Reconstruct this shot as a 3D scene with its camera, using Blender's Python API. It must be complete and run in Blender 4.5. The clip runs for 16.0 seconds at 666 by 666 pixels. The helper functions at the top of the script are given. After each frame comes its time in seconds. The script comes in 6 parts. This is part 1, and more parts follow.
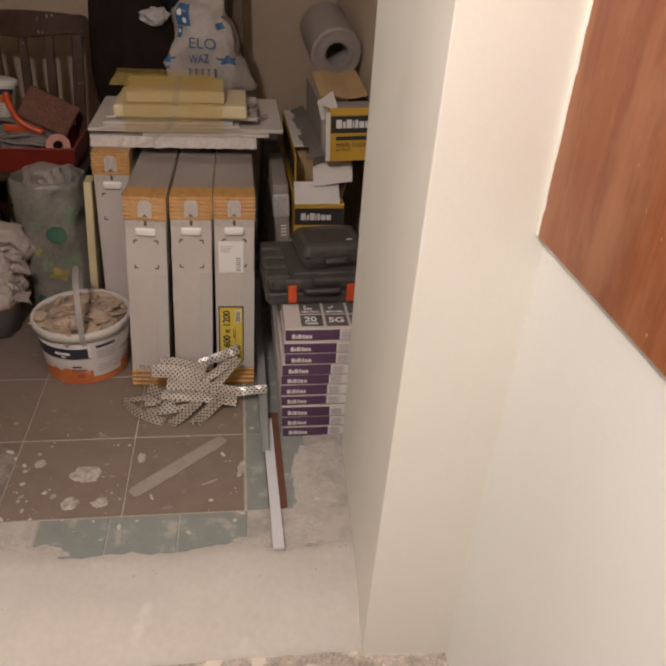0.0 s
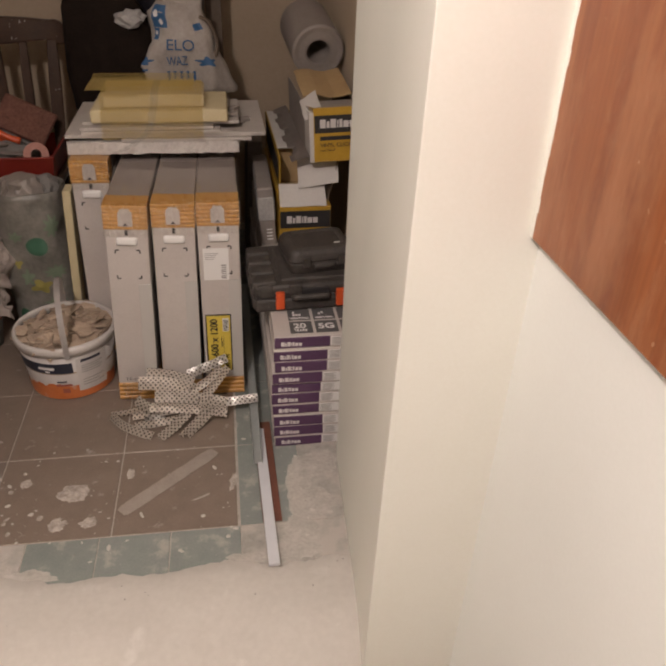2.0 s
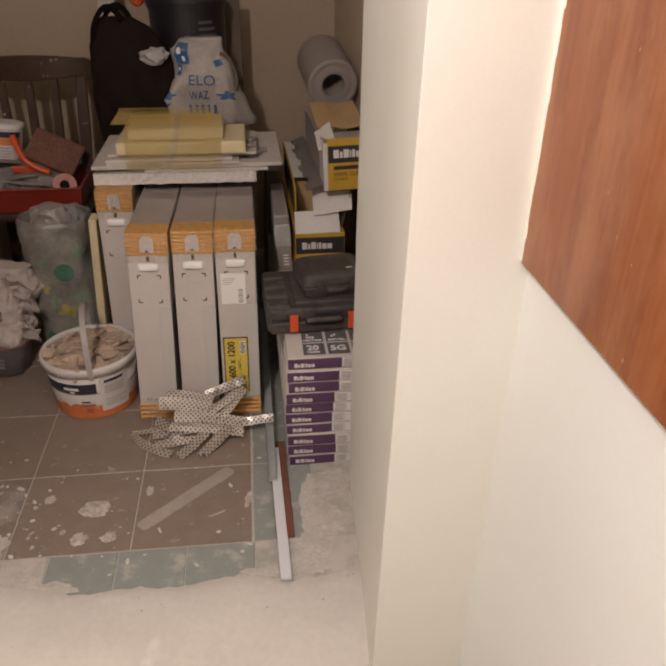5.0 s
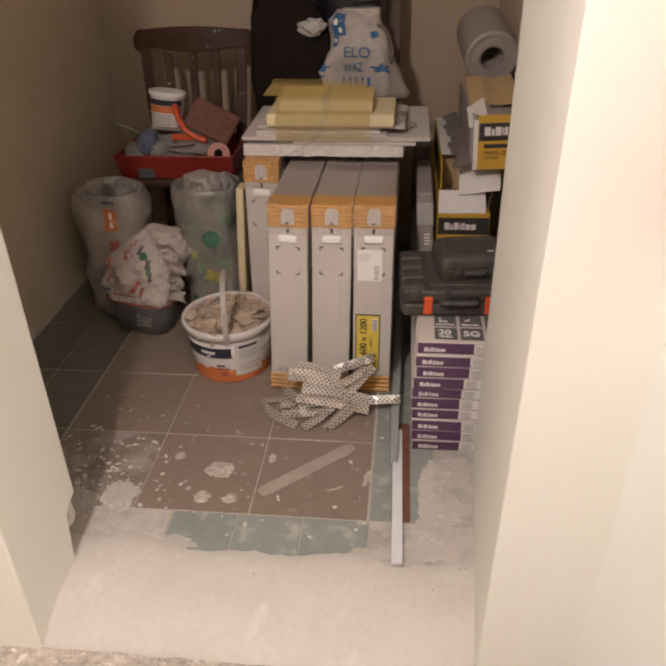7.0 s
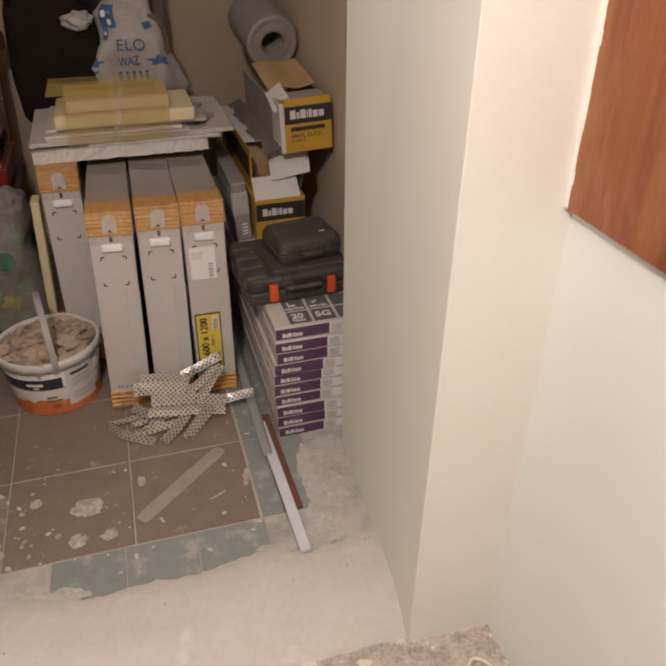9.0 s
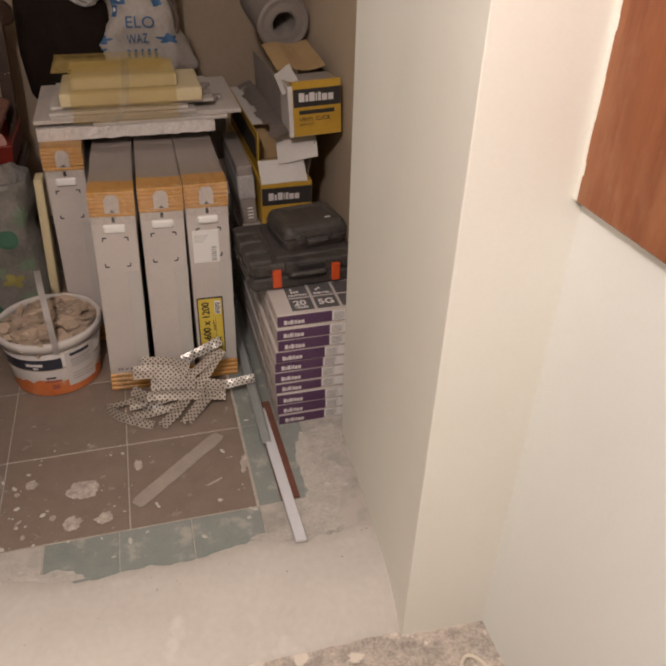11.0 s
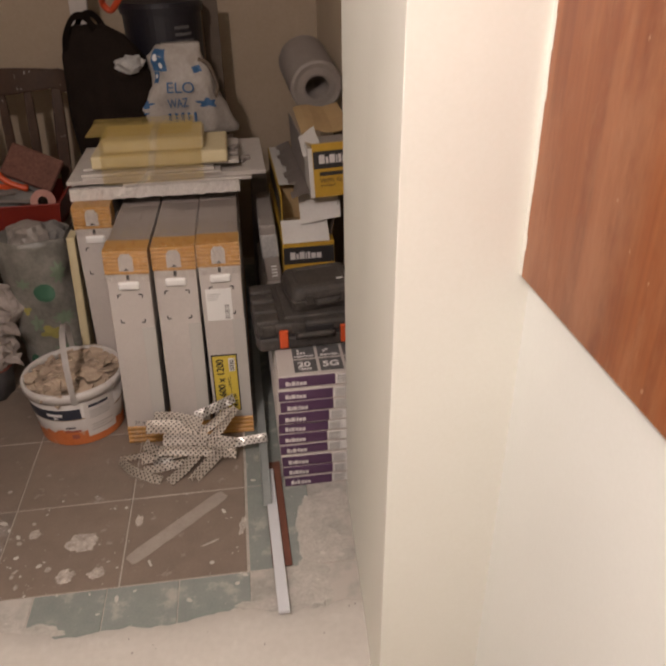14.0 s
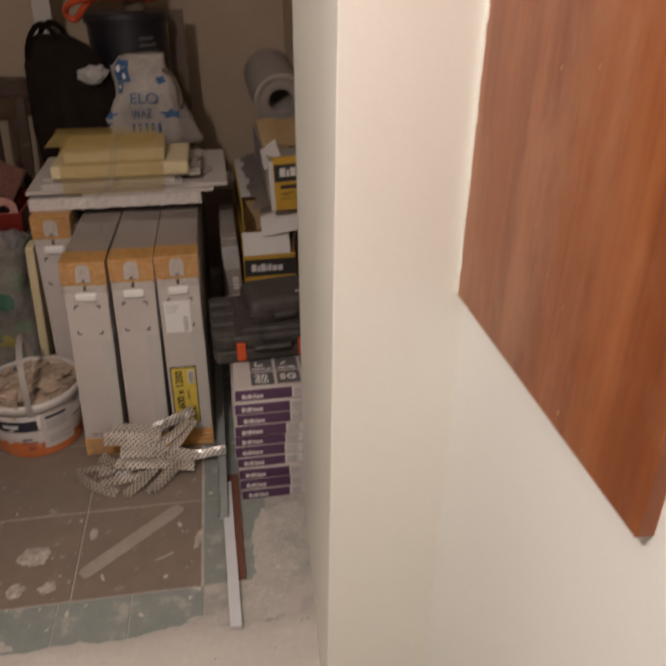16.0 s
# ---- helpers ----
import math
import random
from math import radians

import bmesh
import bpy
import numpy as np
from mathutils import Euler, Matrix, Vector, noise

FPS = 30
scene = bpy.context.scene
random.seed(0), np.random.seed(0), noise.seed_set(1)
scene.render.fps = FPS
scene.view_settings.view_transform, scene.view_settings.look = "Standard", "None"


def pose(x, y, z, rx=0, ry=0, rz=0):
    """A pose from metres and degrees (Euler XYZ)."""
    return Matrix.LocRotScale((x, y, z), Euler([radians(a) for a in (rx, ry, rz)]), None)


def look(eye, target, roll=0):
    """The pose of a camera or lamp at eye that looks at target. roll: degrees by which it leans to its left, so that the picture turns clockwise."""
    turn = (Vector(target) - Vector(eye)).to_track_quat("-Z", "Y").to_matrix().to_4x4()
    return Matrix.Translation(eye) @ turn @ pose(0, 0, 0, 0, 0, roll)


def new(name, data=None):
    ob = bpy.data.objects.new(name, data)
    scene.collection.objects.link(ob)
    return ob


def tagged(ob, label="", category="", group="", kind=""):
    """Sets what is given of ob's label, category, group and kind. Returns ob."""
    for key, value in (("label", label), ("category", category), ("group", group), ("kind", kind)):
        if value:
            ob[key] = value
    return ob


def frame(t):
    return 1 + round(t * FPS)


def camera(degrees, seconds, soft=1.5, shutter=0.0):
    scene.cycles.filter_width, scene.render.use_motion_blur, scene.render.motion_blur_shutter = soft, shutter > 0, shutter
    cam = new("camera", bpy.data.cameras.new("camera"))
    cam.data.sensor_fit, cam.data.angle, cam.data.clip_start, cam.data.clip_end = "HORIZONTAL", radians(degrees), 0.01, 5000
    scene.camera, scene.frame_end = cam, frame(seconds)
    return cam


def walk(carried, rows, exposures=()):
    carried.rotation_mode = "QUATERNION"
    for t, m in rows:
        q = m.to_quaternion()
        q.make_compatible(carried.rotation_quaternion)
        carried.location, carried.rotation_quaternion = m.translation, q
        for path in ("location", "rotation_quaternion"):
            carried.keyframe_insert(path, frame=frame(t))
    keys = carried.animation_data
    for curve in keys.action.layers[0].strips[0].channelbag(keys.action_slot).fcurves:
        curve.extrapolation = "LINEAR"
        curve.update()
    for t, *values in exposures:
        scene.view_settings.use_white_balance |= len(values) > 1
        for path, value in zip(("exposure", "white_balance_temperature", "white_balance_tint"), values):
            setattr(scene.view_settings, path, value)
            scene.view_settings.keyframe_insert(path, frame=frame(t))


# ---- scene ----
cam = camera(49.3, 16.0, soft=2.5, shutter=0.5)
PATH = [
    (0, (0.055, 0.032, 1.371), (0.303, 1.726, 0.338), 3.3),
    (0.5, (0.037, 0.036, 1.372), (0.29, 1.739, 0.355), 3.5),
    (1, (0.055, 0.067, 1.371), (0.272, 1.778, 0.358), 2.6),
    (1.5, (0.057, 0.09, 1.362), (0.284, 1.783, 0.322), 2.4),
    (2, (0.072, 0.089, 1.363), (0.337, 1.778, 0.324), 1.7),
    (2.5, (0.087, 0.068, 1.364), (0.344, 1.753, 0.318), 0.7),
    (3, (0.094, 0.052, 1.378), (0.339, 1.762, 0.37), 0.4),
    (3.2, (0.095, 0.039, 1.385), (0.304, 1.771, 0.406), 0.2),
    (5.3, (0.1, 0.023, 1.391), (0.294, 1.755, 0.409), 0.6),
    (5.5, (0.084, 0.023, 1.388), (0.245, 1.756, 0.403), 0.6),
    (6, (0.077, 0.026, 1.389), (0.187, 1.75, 0.38), 1.0),
    (6.5, (0.1, 0.049, 1.385), (0.047, 1.747, 0.33), 0.3),
    (7, (0.13, 0.061, 1.38), (-0.062, 1.762, 0.347), -1.4),
    (7.5, (0.12, 0.07, 1.391), (-0.13, 1.755, 0.343), -2.1),
    (8, (0.014, 0.09, 1.355), (0.056, 1.791, 0.304), -1.6),
    (8.5, (-0.107, 0.088, 1.381), (0.337, 1.727, 0.322), -0.0),
    (9, (-0.131, 0.098, 1.378), (0.337, 1.726, 0.312), -0.3),
    (9.5, (-0.113, 0.102, 1.378), (0.334, 1.722, 0.292), -0.6),
    (9.7, (-0.109, 0.12, 1.358), (0.336, 1.732, 0.26), -0.2),
    (11.8, (-0.105, 0.12, 1.369), (0.33, 1.736, 0.273), 1.1),
    (12, (-0.096, 0.118, 1.36), (0.321, 1.742, 0.269), 0.5),
    (12.5, (-0.092, 0.12, 1.36), (0.382, 1.712, 0.245), 1.0),
    (13, (-0.032, 0.121, 1.363), (0.361, 1.741, 0.257), -1.2),
    (13.5, (0.073, 0.129, 1.362), (0.347, 1.797, 0.293), -1.1),
    (14, (0.132, 0.122, 1.377), (0.333, 1.854, 0.397), -1.7),
    (14.5, (0.154, 0.115, 1.387), (0.396, 1.87, 0.459), -1.5),
    (15, (0.188, 0.104, 1.41), (0.52, 1.874, 0.541), -1.6),
    (15.5, (0.2, 0.1, 1.419), (0.527, 1.873, 0.555), -1.2),
    (16, (0.188, 0.115, 1.389), (0.449, 1.85, 0.429), -0.4),
]
walk(cam, [(t, look(eye, target, roll)) for t, eye, target, roll in PATH], exposures=[(0, -0.24), (0.5, -0.15), (3, -0.18), (6, -0.05), (7, 0.12), (7.6, 0.14), (8.0, 0.13), (8.5, -0.16), (12.5, -0.19), (14.5, -0.15), (15.0, -0.14), (15.5, -0.36), (16, -0.57)])

# ---- world and lights ----
world = bpy.data.worlds.new("World")
scene.world = world
world.use_nodes = True
bg = world.node_tree.nodes["Background"]
bg.inputs[0].default_value = (0.9, 0.75, 0.6, 1)
bg.inputs[1].default_value = 0.02


def lamp(name, xyz, power, colour, size):
    data = bpy.data.lights.new(name, "POINT")
    data.energy, data.color, data.shadow_soft_size = power, colour, size
    ob = new(name, data)
    ob.location = xyz
    return ob


LAMP = (-0.43, 0.10, 2.15)
lamp("bulb_light", LAMP, 95, (1.0, 0.840, 0.785), 0.06)


# ---- helpers of this scene ----
def mat(name, colour, rough=0.6, metal=0.0):
    m = bpy.data.materials.new(name)
    m.use_nodes = True
    b = m.node_tree.nodes["Principled BSDF"]
    b.inputs["Base Color"].default_value = (*colour, 1)
    b.inputs["Roughness"].default_value = rough
    b.inputs["Metallic"].default_value = metal
    return m


def link(m, a, ao, b, bi):
    m.node_tree.links.new(a.outputs[ao], b.inputs[bi])


def surface(name, c1, c2, scale=8.0, rough=(0.5, 0.8), bump=0.15, fine=120.0, stretch=(1, 1, 1), metal=0.0, speck=None, speck_at=0.68, speck_scale=30.0, speck_soft=0.06, vary=0.0, world_space=True):
    """Two colours mixed by a coarse and a fine noise, with bump; speck: a third colour in spots."""
    m = mat(name, c1, rough[0], metal)
    nt = m.node_tree
    b = nt.nodes["Principled BSDF"]
    if world_space:
        src = nt.nodes.new("ShaderNodeNewGeometry")
        out = "Position"
    else:
        src = nt.nodes.new("ShaderNodeTexCoord")
        out = "Object"
    mp = nt.nodes.new("ShaderNodeMapping")
    mp.inputs["Scale"].default_value = stretch
    link(m, src, out, mp, "Vector")
    n1 = nt.nodes.new("ShaderNodeTexNoise")
    n1.inputs["Scale"].default_value = scale
    n1.inputs["Detail"].default_value = 6
    n1.inputs["Roughness"].default_value = 0.65
    n2 = nt.nodes.new("ShaderNodeTexNoise")
    n2.inputs["Scale"].default_value = fine
    n2.inputs["Detail"].default_value = 4
    link(m, mp, "Vector", n1, "Vector")
    link(m, mp, "Vector", n2, "Vector")
    mixf = nt.nodes.new("ShaderNodeMath")
    mixf.operation = "MULTIPLY_ADD"
    mixf.inputs[1].default_value = 0.35
    link(m, n2, 0, mixf, 0)
    sc = nt.nodes.new("ShaderNodeMath")
    sc.operation = "MULTIPLY"
    sc.inputs[1].default_value = 0.65
    link(m, n1, 0, sc, 0)
    link(m, sc, 0, mixf, 2)
    ramp = nt.nodes.new("ShaderNodeValToRGB")
    ramp.color_ramp.elements[0].position = 0.32
    ramp.color_ramp.elements[1].position = 0.68
    ramp.color_ramp.elements[0].color = (*c1, 1)
    ramp.color_ramp.elements[1].color = (*c2, 1)
    link(m, mixf, 0, ramp, 0)
    last = ramp
    lo = "Color"
    if vary:
        info = nt.nodes.new("ShaderNodeObjectInfo")
        mr = nt.nodes.new("ShaderNodeMapRange")
        mr.inputs["To Min"].default_value = 1 - vary
        mr.inputs["To Max"].default_value = 1 + vary
        link(m, info, "Random", mr, "Value")
        hv = nt.nodes.new("ShaderNodeHueSaturation")
        link(m, mr, 0, hv, "Value")
        link(m, last, lo, hv, "Color")
        last, lo = hv, "Color"
    if speck:
        n3 = nt.nodes.new("ShaderNodeTexNoise")
        n3.inputs["Scale"].default_value = speck_scale
        n3.inputs["Detail"].default_value = 5
        n3.inputs["Roughness"].default_value = 0.6
        link(m, src, out, n3, "Vector")
        r3 = nt.nodes.new("ShaderNodeValToRGB")
        r3.color_ramp.elements[0].position = speck_at
        r3.color_ramp.elements[1].position = speck_at + speck_soft
        link(m, n3, 0, r3, 0)
        mx = nt.nodes.new("ShaderNodeMix")
        mx.data_type = "RGBA"
        mx.inputs["B"].default_value = (*speck, 1)
        nt.links.new(r3.outputs["Color"], mx.inputs["Factor"])
        nt.links.new(last.outputs[lo], mx.inputs["A"])
        nt.links.new(mx.outputs["Result"], b.inputs["Base Color"])
    else:
        link(m, last, lo, b, "Base Color")
    rr = nt.nodes.new("ShaderNodeMapRange")
    rr.inputs["To Min"].default_value, rr.inputs["To Max"].default_value = rough
    link(m, n1, 0, rr, "Value")
    link(m, rr, 0, b, "Roughness")
    if bump:
        bp = nt.nodes.new("ShaderNodeBump")
        bp.inputs["Strength"].default_value = bump
        bp.inputs["Distance"].default_value = 0.004
        link(m, mixf, 0, bp, "Height")
        link(m, bp, 0, b, "Normal")
    return m


def box(bm, x0, x1, y0, y1, z0, z1, m=None):
    """Adds a box to bm; m turns it."""
    got = bmesh.ops.create_cube(bm, size=1, matrix=Matrix.LocRotScale(((x0 + x1) / 2, (y0 + y1) / 2, (z0 + z1) / 2), None, (x1 - x0, y1 - y0, z1 - z0)))
    if m is not None:
        bmesh.ops.transform(bm, matrix=m, verts=got["verts"])
    return got["verts"]


def soften(bm, width, segments=2):
    bmesh.ops.bevel(bm, geom=bm.edges[:], offset=width, segments=segments, profile=0.5, affect="EDGES", clamp_overlap=True)


def mesh_of(name, bm, material, smooth=False):
    bmesh.ops.recalc_face_normals(bm, faces=bm.faces[:])
    me = bpy.data.meshes.new(name)
    bm.to_mesh(me)
    bm.free()
    if material:
        me.materials.append(material)
    if smooth:
        for p in me.polygons:
            p.use_smooth = True
    return me


def part(name, bm, material, parent, label="", smooth=False):
    """Links a bmesh as one mesh object under a thing or a part."""
    ob = new(name, mesh_of(name, bm, material, smooth))
    ob.parent = parent
    if label:
        ob["label"] = label
    return ob


def thing(name, label, category, group="", bm=None, material=None, at=None, kind="", smooth=False):
    """A top-level thing: an Empty at its base, or one mesh."""
    ob = new(name, mesh_of(name, bm, material, smooth) if bm else None)
    if at is not None:
        ob.matrix_basis = at
    return tagged(ob, label, category, group, kind)


def rounded(x0, x1, y0, y1, z0, z1, w=0.004, seg=2):
    bm = bmesh.new()
    box(bm, x0, x1, y0, y1, z0, z1)
    soften(bm, w, seg)
    return bm


def text_mesh(body, size, depth=0.0005, bold=0.0, font_align="LEFT"):
    cu = bpy.data.curves.new("writing", "FONT")
    cu.body, cu.size, cu.extrude, cu.offset = body, size, depth, bold
    cu.align_x = font_align
    ob = bpy.data.objects.new("writing", cu)
    me = bpy.data.meshes.new_from_object(ob)
    bpy.data.objects.remove(ob)
    bpy.data.curves.remove(cu)
    return me


def writing(body, size, material, parent, m, bold=0.0, width=None, name="lettering", align="LEFT"):
    """Letters lying in the plane of m: x along the line, y up, z outward; width squeezes the line."""
    me = text_mesh(body, size, 0.0004, bold, align)
    me.materials.append(material)
    if width:
        xs = [v.co.x for v in me.vertices]
        k = width / (max(xs) - min(xs))
        for v in me.vertices:
            v.co.x *= k
    ob = new(name, me)
    ob.parent = parent
    ob.matrix_basis = m
    return ob


FRONT = pose(0, 0, 0, 90, 0, 0)  # writing that faces -y


# ---- materials ----
M_WALL = surface("cream_paint", (0.800, 0.800, 0.722), (0.840, 0.842, 0.776), 2.5, (0.45, 0.6), 0.05, 160)
# The pier's cream, darkened so that the colour carries the alcove's shade.
M_WALL_SHADED = surface("shaded_cream_paint", (0.50, 0.415, 0.30), (0.57, 0.48, 0.36), 3.0, (0.6, 0.8), 0.08, 90)
# Same cream again, with the deeper shade at the back put into its colour.
M_WALL_DEEP_SHADE = surface("deep_shaded_cream_paint", (0.36, 0.285, 0.20), (0.42, 0.335, 0.245), 3.0, (0.6, 0.8), 0.08, 90)
# For the unseen room walls: dull, to weaken light bounced into the alcove.
M_UNSEEN_WALL = surface("unseen_dull_wall", (0.30, 0.26, 0.22), (0.40, 0.35, 0.30), 3.0, (0.8, 0.95), 0.1, 60)
M_WHITE_WALL = surface("white_paint", (0.765, 0.785, 0.752), (0.805, 0.826, 0.798), 2.0, (0.4, 0.55), 0.05, 160)
M_BROWN_TILE = surface("brown_tile", (0.190, 0.146, 0.115), (0.250, 0.198, 0.160), 14, (0.35, 0.6), 0.05, 200, vary=0.07, speck=(0.40, 0.35, 0.31), speck_at=0.62, speck_scale=24, speck_soft=0.12)
M_GREEN_TILE = surface("green_tile", (0.198, 0.225, 0.211), (0.284, 0.301, 0.280), 18, (0.4, 0.65), 0.06, 200, vary=0.06, speck=(0.42, 0.395, 0.36), speck_at=0.54, speck_scale=18, speck_soft=0.14)
M_GREEN_DUSTY = surface("green_tile_with_plaster", (0.262, 0.258, 0.232), (0.360, 0.342, 0.308), 12, (0.5, 0.75), 0.2, 120, vary=0.05, speck=(0.48, 0.445, 0.405), speck_at=0.34, speck_scale=13, speck_soft=0.22)
M_BROWN_DUSTY = surface("brown_tile_with_plaster", (0.167, 0.132, 0.110), (0.246, 0.202, 0.172), 12, (0.5, 0.75), 0.2, 120, speck=(0.42, 0.38, 0.34), speck_at=0.46, speck_scale=11, speck_soft=0.34)
# Dusty green border tile, its base darkened for the left jamb's shade.
M_SHADED_DUSTY_TILE = surface("shaded_dusty_green_tile", (0.092, 0.090, 0.078), (0.160, 0.152, 0.132), 9, (0.4, 0.65), 0.1, 160, vary=0.10, speck=(0.26, 0.235, 0.205), speck_at=0.62, speck_scale=14, speck_soft=0.2)
M_GROUT = surface("grout", (0.34, 0.305, 0.265), (0.52, 0.475, 0.42), 40, (0.8, 0.95), 0.2, 300)
M_PLASTER = surface("smooth_plaster", (0.50, 0.468, 0.425), (0.60, 0.568, 0.522), 4, (0.6, 0.8), 0.12, 60, speck=(0.68, 0.65, 0.605), speck_at=0.58, speck_scale=9, speck_soft=0.2)
M_CONCRETE = surface("rough_concrete", (0.22, 0.19, 0.17), (0.66, 0.59, 0.51), 26, (0.8, 0.95), 0.9, 160, speck=(0.72, 0.66, 0.58), speck_at=0.58, speck_scale=18)


def varnished_wood():
    """Red-brown veneer: broad bands and fine streaks along the grain, cloudy wear, small pale nicks."""
    m = mat("red_brown_wood", (0.2, 0.06, 0.02), 0.35)
    nt = m.node_tree
    b = nt.nodes["Principled BSDF"]
    geo = nt.nodes.new("ShaderNodeNewGeometry")

    def grain(scale, stretch, detail, rough=0.6):
        mp = nt.nodes.new("ShaderNodeMapping")
        mp.inputs["Scale"].default_value = stretch
        link(m, geo, "Position", mp, "Vector")
        n = nt.nodes.new("ShaderNodeTexNoise")
        n.inputs["Scale"].default_value, n.inputs["Detail"].default_value, n.inputs["Roughness"].default_value = scale, detail, rough
        link(m, mp, "Vector", n, "Vector")
        return n

    def ramp(src, a, c, ca, cc):
        r = nt.nodes.new("ShaderNodeValToRGB")
        r.color_ramp.elements[0].position, r.color_ramp.elements[1].position = a, c
        r.color_ramp.elements[0].color, r.color_ramp.elements[1].color = (*ca, 1), (*cc, 1)
        link(m, src, 0, r, 0)
        return r

    def mix(kind, fac, a, c):
        x = nt.nodes.new("ShaderNodeMix")
        x.data_type, x.blend_type = "RGBA", kind
        if isinstance(fac, float):
            x.inputs["Factor"].default_value = fac
        else:
            nt.links.new(fac.outputs["Color"], x.inputs["Factor"])
        nt.links.new(a, x.inputs["A"])
        if isinstance(c, tuple):
            x.inputs["B"].default_value = (*c, 1)
        else:
            nt.links.new(c, x.inputs["B"])
        return x.outputs["Result"]

    bands = grain(2.2, (6, 6, 0.3), 3)
    streaks = grain(9, (14, 14, 0.12), 3, 0.55)
    cloud = grain(6.0, (1, 1.6, 0.6), 5, 0.7)
    nick = grain(70, (1, 1, 0.7), 1)
    scuff = grain(7, (1, 2.2, 0.7), 6, 0.75)
    col = ramp(bands, 0.34, 0.68, (0.185, 0.050, 0.015), (0.310, 0.100, 0.029)).outputs["Color"]
    col = mix("MULTIPLY", 0.38, col, ramp(streaks, 0.33, 0.62, (0.62, 0.50, 0.42), (1.0, 1.0, 1.0)).outputs["Color"])
    col = mix("MIX", ramp(cloud, 0.44, 0.64, (0, 0, 0), (0.65, 0.65, 0.65)), col, (0.345, 0.150, 0.070))
    col = mix("MIX", ramp(scuff, 0.58, 0.76, (0, 0, 0), (0.5, 0.5, 0.5)), col, (0.40, 0.21, 0.125))
    col = mix("MIX", ramp(nick, 0.765, 0.80, (0, 0, 0), (0.6, 0.6, 0.6)), col, (0.50, 0.33, 0.22))
    nt.links.new(col, b.inputs["Base Color"])
    rr = nt.nodes.new("ShaderNodeMapRange")
    rr.inputs["To Min"].default_value, rr.inputs["To Max"].default_value = 0.20, 0.50
    link(m, scuff, 0, rr, "Value")
    link(m, rr, 0, b, "Roughness")
    bp = nt.nodes.new("ShaderNodeBump")
    bp.inputs["Strength"].default_value, bp.inputs["Distance"].default_value = 0.03, 0.003
    link(m, streaks, 0, bp, "Height")
    link(m, bp, 0, b, "Normal")
    return m


M_WOOD = varnished_wood()
M_CARTON = surface("white_carton", (0.490, 0.448, 0.418), (0.565, 0.520, 0.486), 9, (0.5, 0.7), 0.04, 150)
M_ORANGE = surface("orange_carton", (0.50, 0.245, 0.05), (0.60, 0.315, 0.075), 14, (0.35, 0.5), 0.04, 150)
M_PURPLE = surface("purple_print", (0.072, 0.030, 0.078), (0.100, 0.043, 0.105), 10, (0.35, 0.5), 0.02, 150)
M_PRINT_WHITE = mat("white_print", (0.75, 0.73, 0.72), 0.5)
M_PRINT_BLACK = mat("black_print", (0.024, 0.022, 0.023), 0.6)

# ---- the place ----
FLOOR_LOW = -0.06
X_RIGHT = 0.490


def prism(bm, foot, top, z0, z1):
    """A wall block from a foot outline to a top outline with as many corners."""
    a = [bm.verts.new((x, y, z0)) for x, y in foot]
    b = [bm.verts.new((x, y, z1)) for x, y in top]
    n = len(a)
    bm.faces.new(a[::-1])
    bm.faces.new(b)
    for i in range(n):
        bm.faces.new((a[i], a[(i + 1) % n], b[(i + 1) % n], b[i]))


def wall(name, foot, z0, z1, material, label, top=None, bevel=0.012):
    bm = bmesh.new()
    prism(bm, foot, top or foot, z0, z1)
    if bevel:
        up = [e for e in bm.edges if abs(e.verts[0].co.z - e.verts[1].co.z) > 0.5]
        bmesh.ops.bevel(bm, geom=up, offset=bevel, segments=10, profile=0.5, affect="EDGES")
    ob = thing(name, label, "wall", bm=bm, material=material, kind="structure")
    for p in ob.data.polygons:
        p.use_smooth = False
    return ob


TOP = 2.6
# right pier beside the opening, leaning slightly
wall("wall_pier", [(0.302, 1.012), (0.56, 1.0), (0.56, 1.632), (0.333, 1.632)], FLOOR_LOW - 0.02, TOP, M_WALL, "cream painted plaster pier beside the alcove opening", top=[(0.356, 0.998), (0.56, 0.99), (0.56, 1.61), (0.348, 1.61)], bevel=0.0016)
wall("wall_right", [(X_RIGHT, -2.6), (0.68, -2.6), (0.68, 1.03), (X_RIGHT, 1.03)], FLOOR_LOW - 0.02, TOP, M_WHITE_WALL, "off-white painted room wall meeting the pier", top=[(0.548, -2.6), (0.68, -2.6), (0.68, 1.03), (0.548, 1.03)], bevel=0)
bm = bmesh.new()
side = [(1.02, FLOOR_LOW - 0.02), (1.222, FLOOR_LOW - 0.02), (1.226, 0.03), (1.240, 0.135), (1.262, 0.15), (1.296, 0.162), (1.296, TOP), (1.02, TOP)]
near = [bm.verts.new((-0.655 + 0.007 * (y - 1.02) / 0.276, y, z)) for y, z in side]
far = [bm.verts.new((-2.2, y, z)) for y, z in side]
bm.faces.new(near)
bm.faces.new(far[::-1])
for k in range(len(side)):
    m = (k + 1) % len(side)
    bm.faces.new((near[m], near[k], far[k], far[m]))
bmesh.ops.recalc_face_normals(bm, faces=bm.faces[:])
up = [e for e in bm.edges if abs(e.verts[0].co.z - e.verts[1].co.z) > 1.0 and all(v.co.x > -1 for v in e.verts)]
bmesh.ops.bevel(bm, geom=up, offset=0.006, segments=4, profile=0.5, affect="EDGES")
thing("wall_left", "cream painted wall beside the alcove opening, broken at its foot", "wall", bm=bm, material=M_WALL, kind="structure")
wall("wall_alcove_left", [(-1.36, 1.215), (-1.25, 1.215), (-1.225, 3.36), (-1.36, 3.36)], -0.02, TOP, M_WALL_SHADED, "alcove side wall, cream darkened for the shade inside", bevel=0)
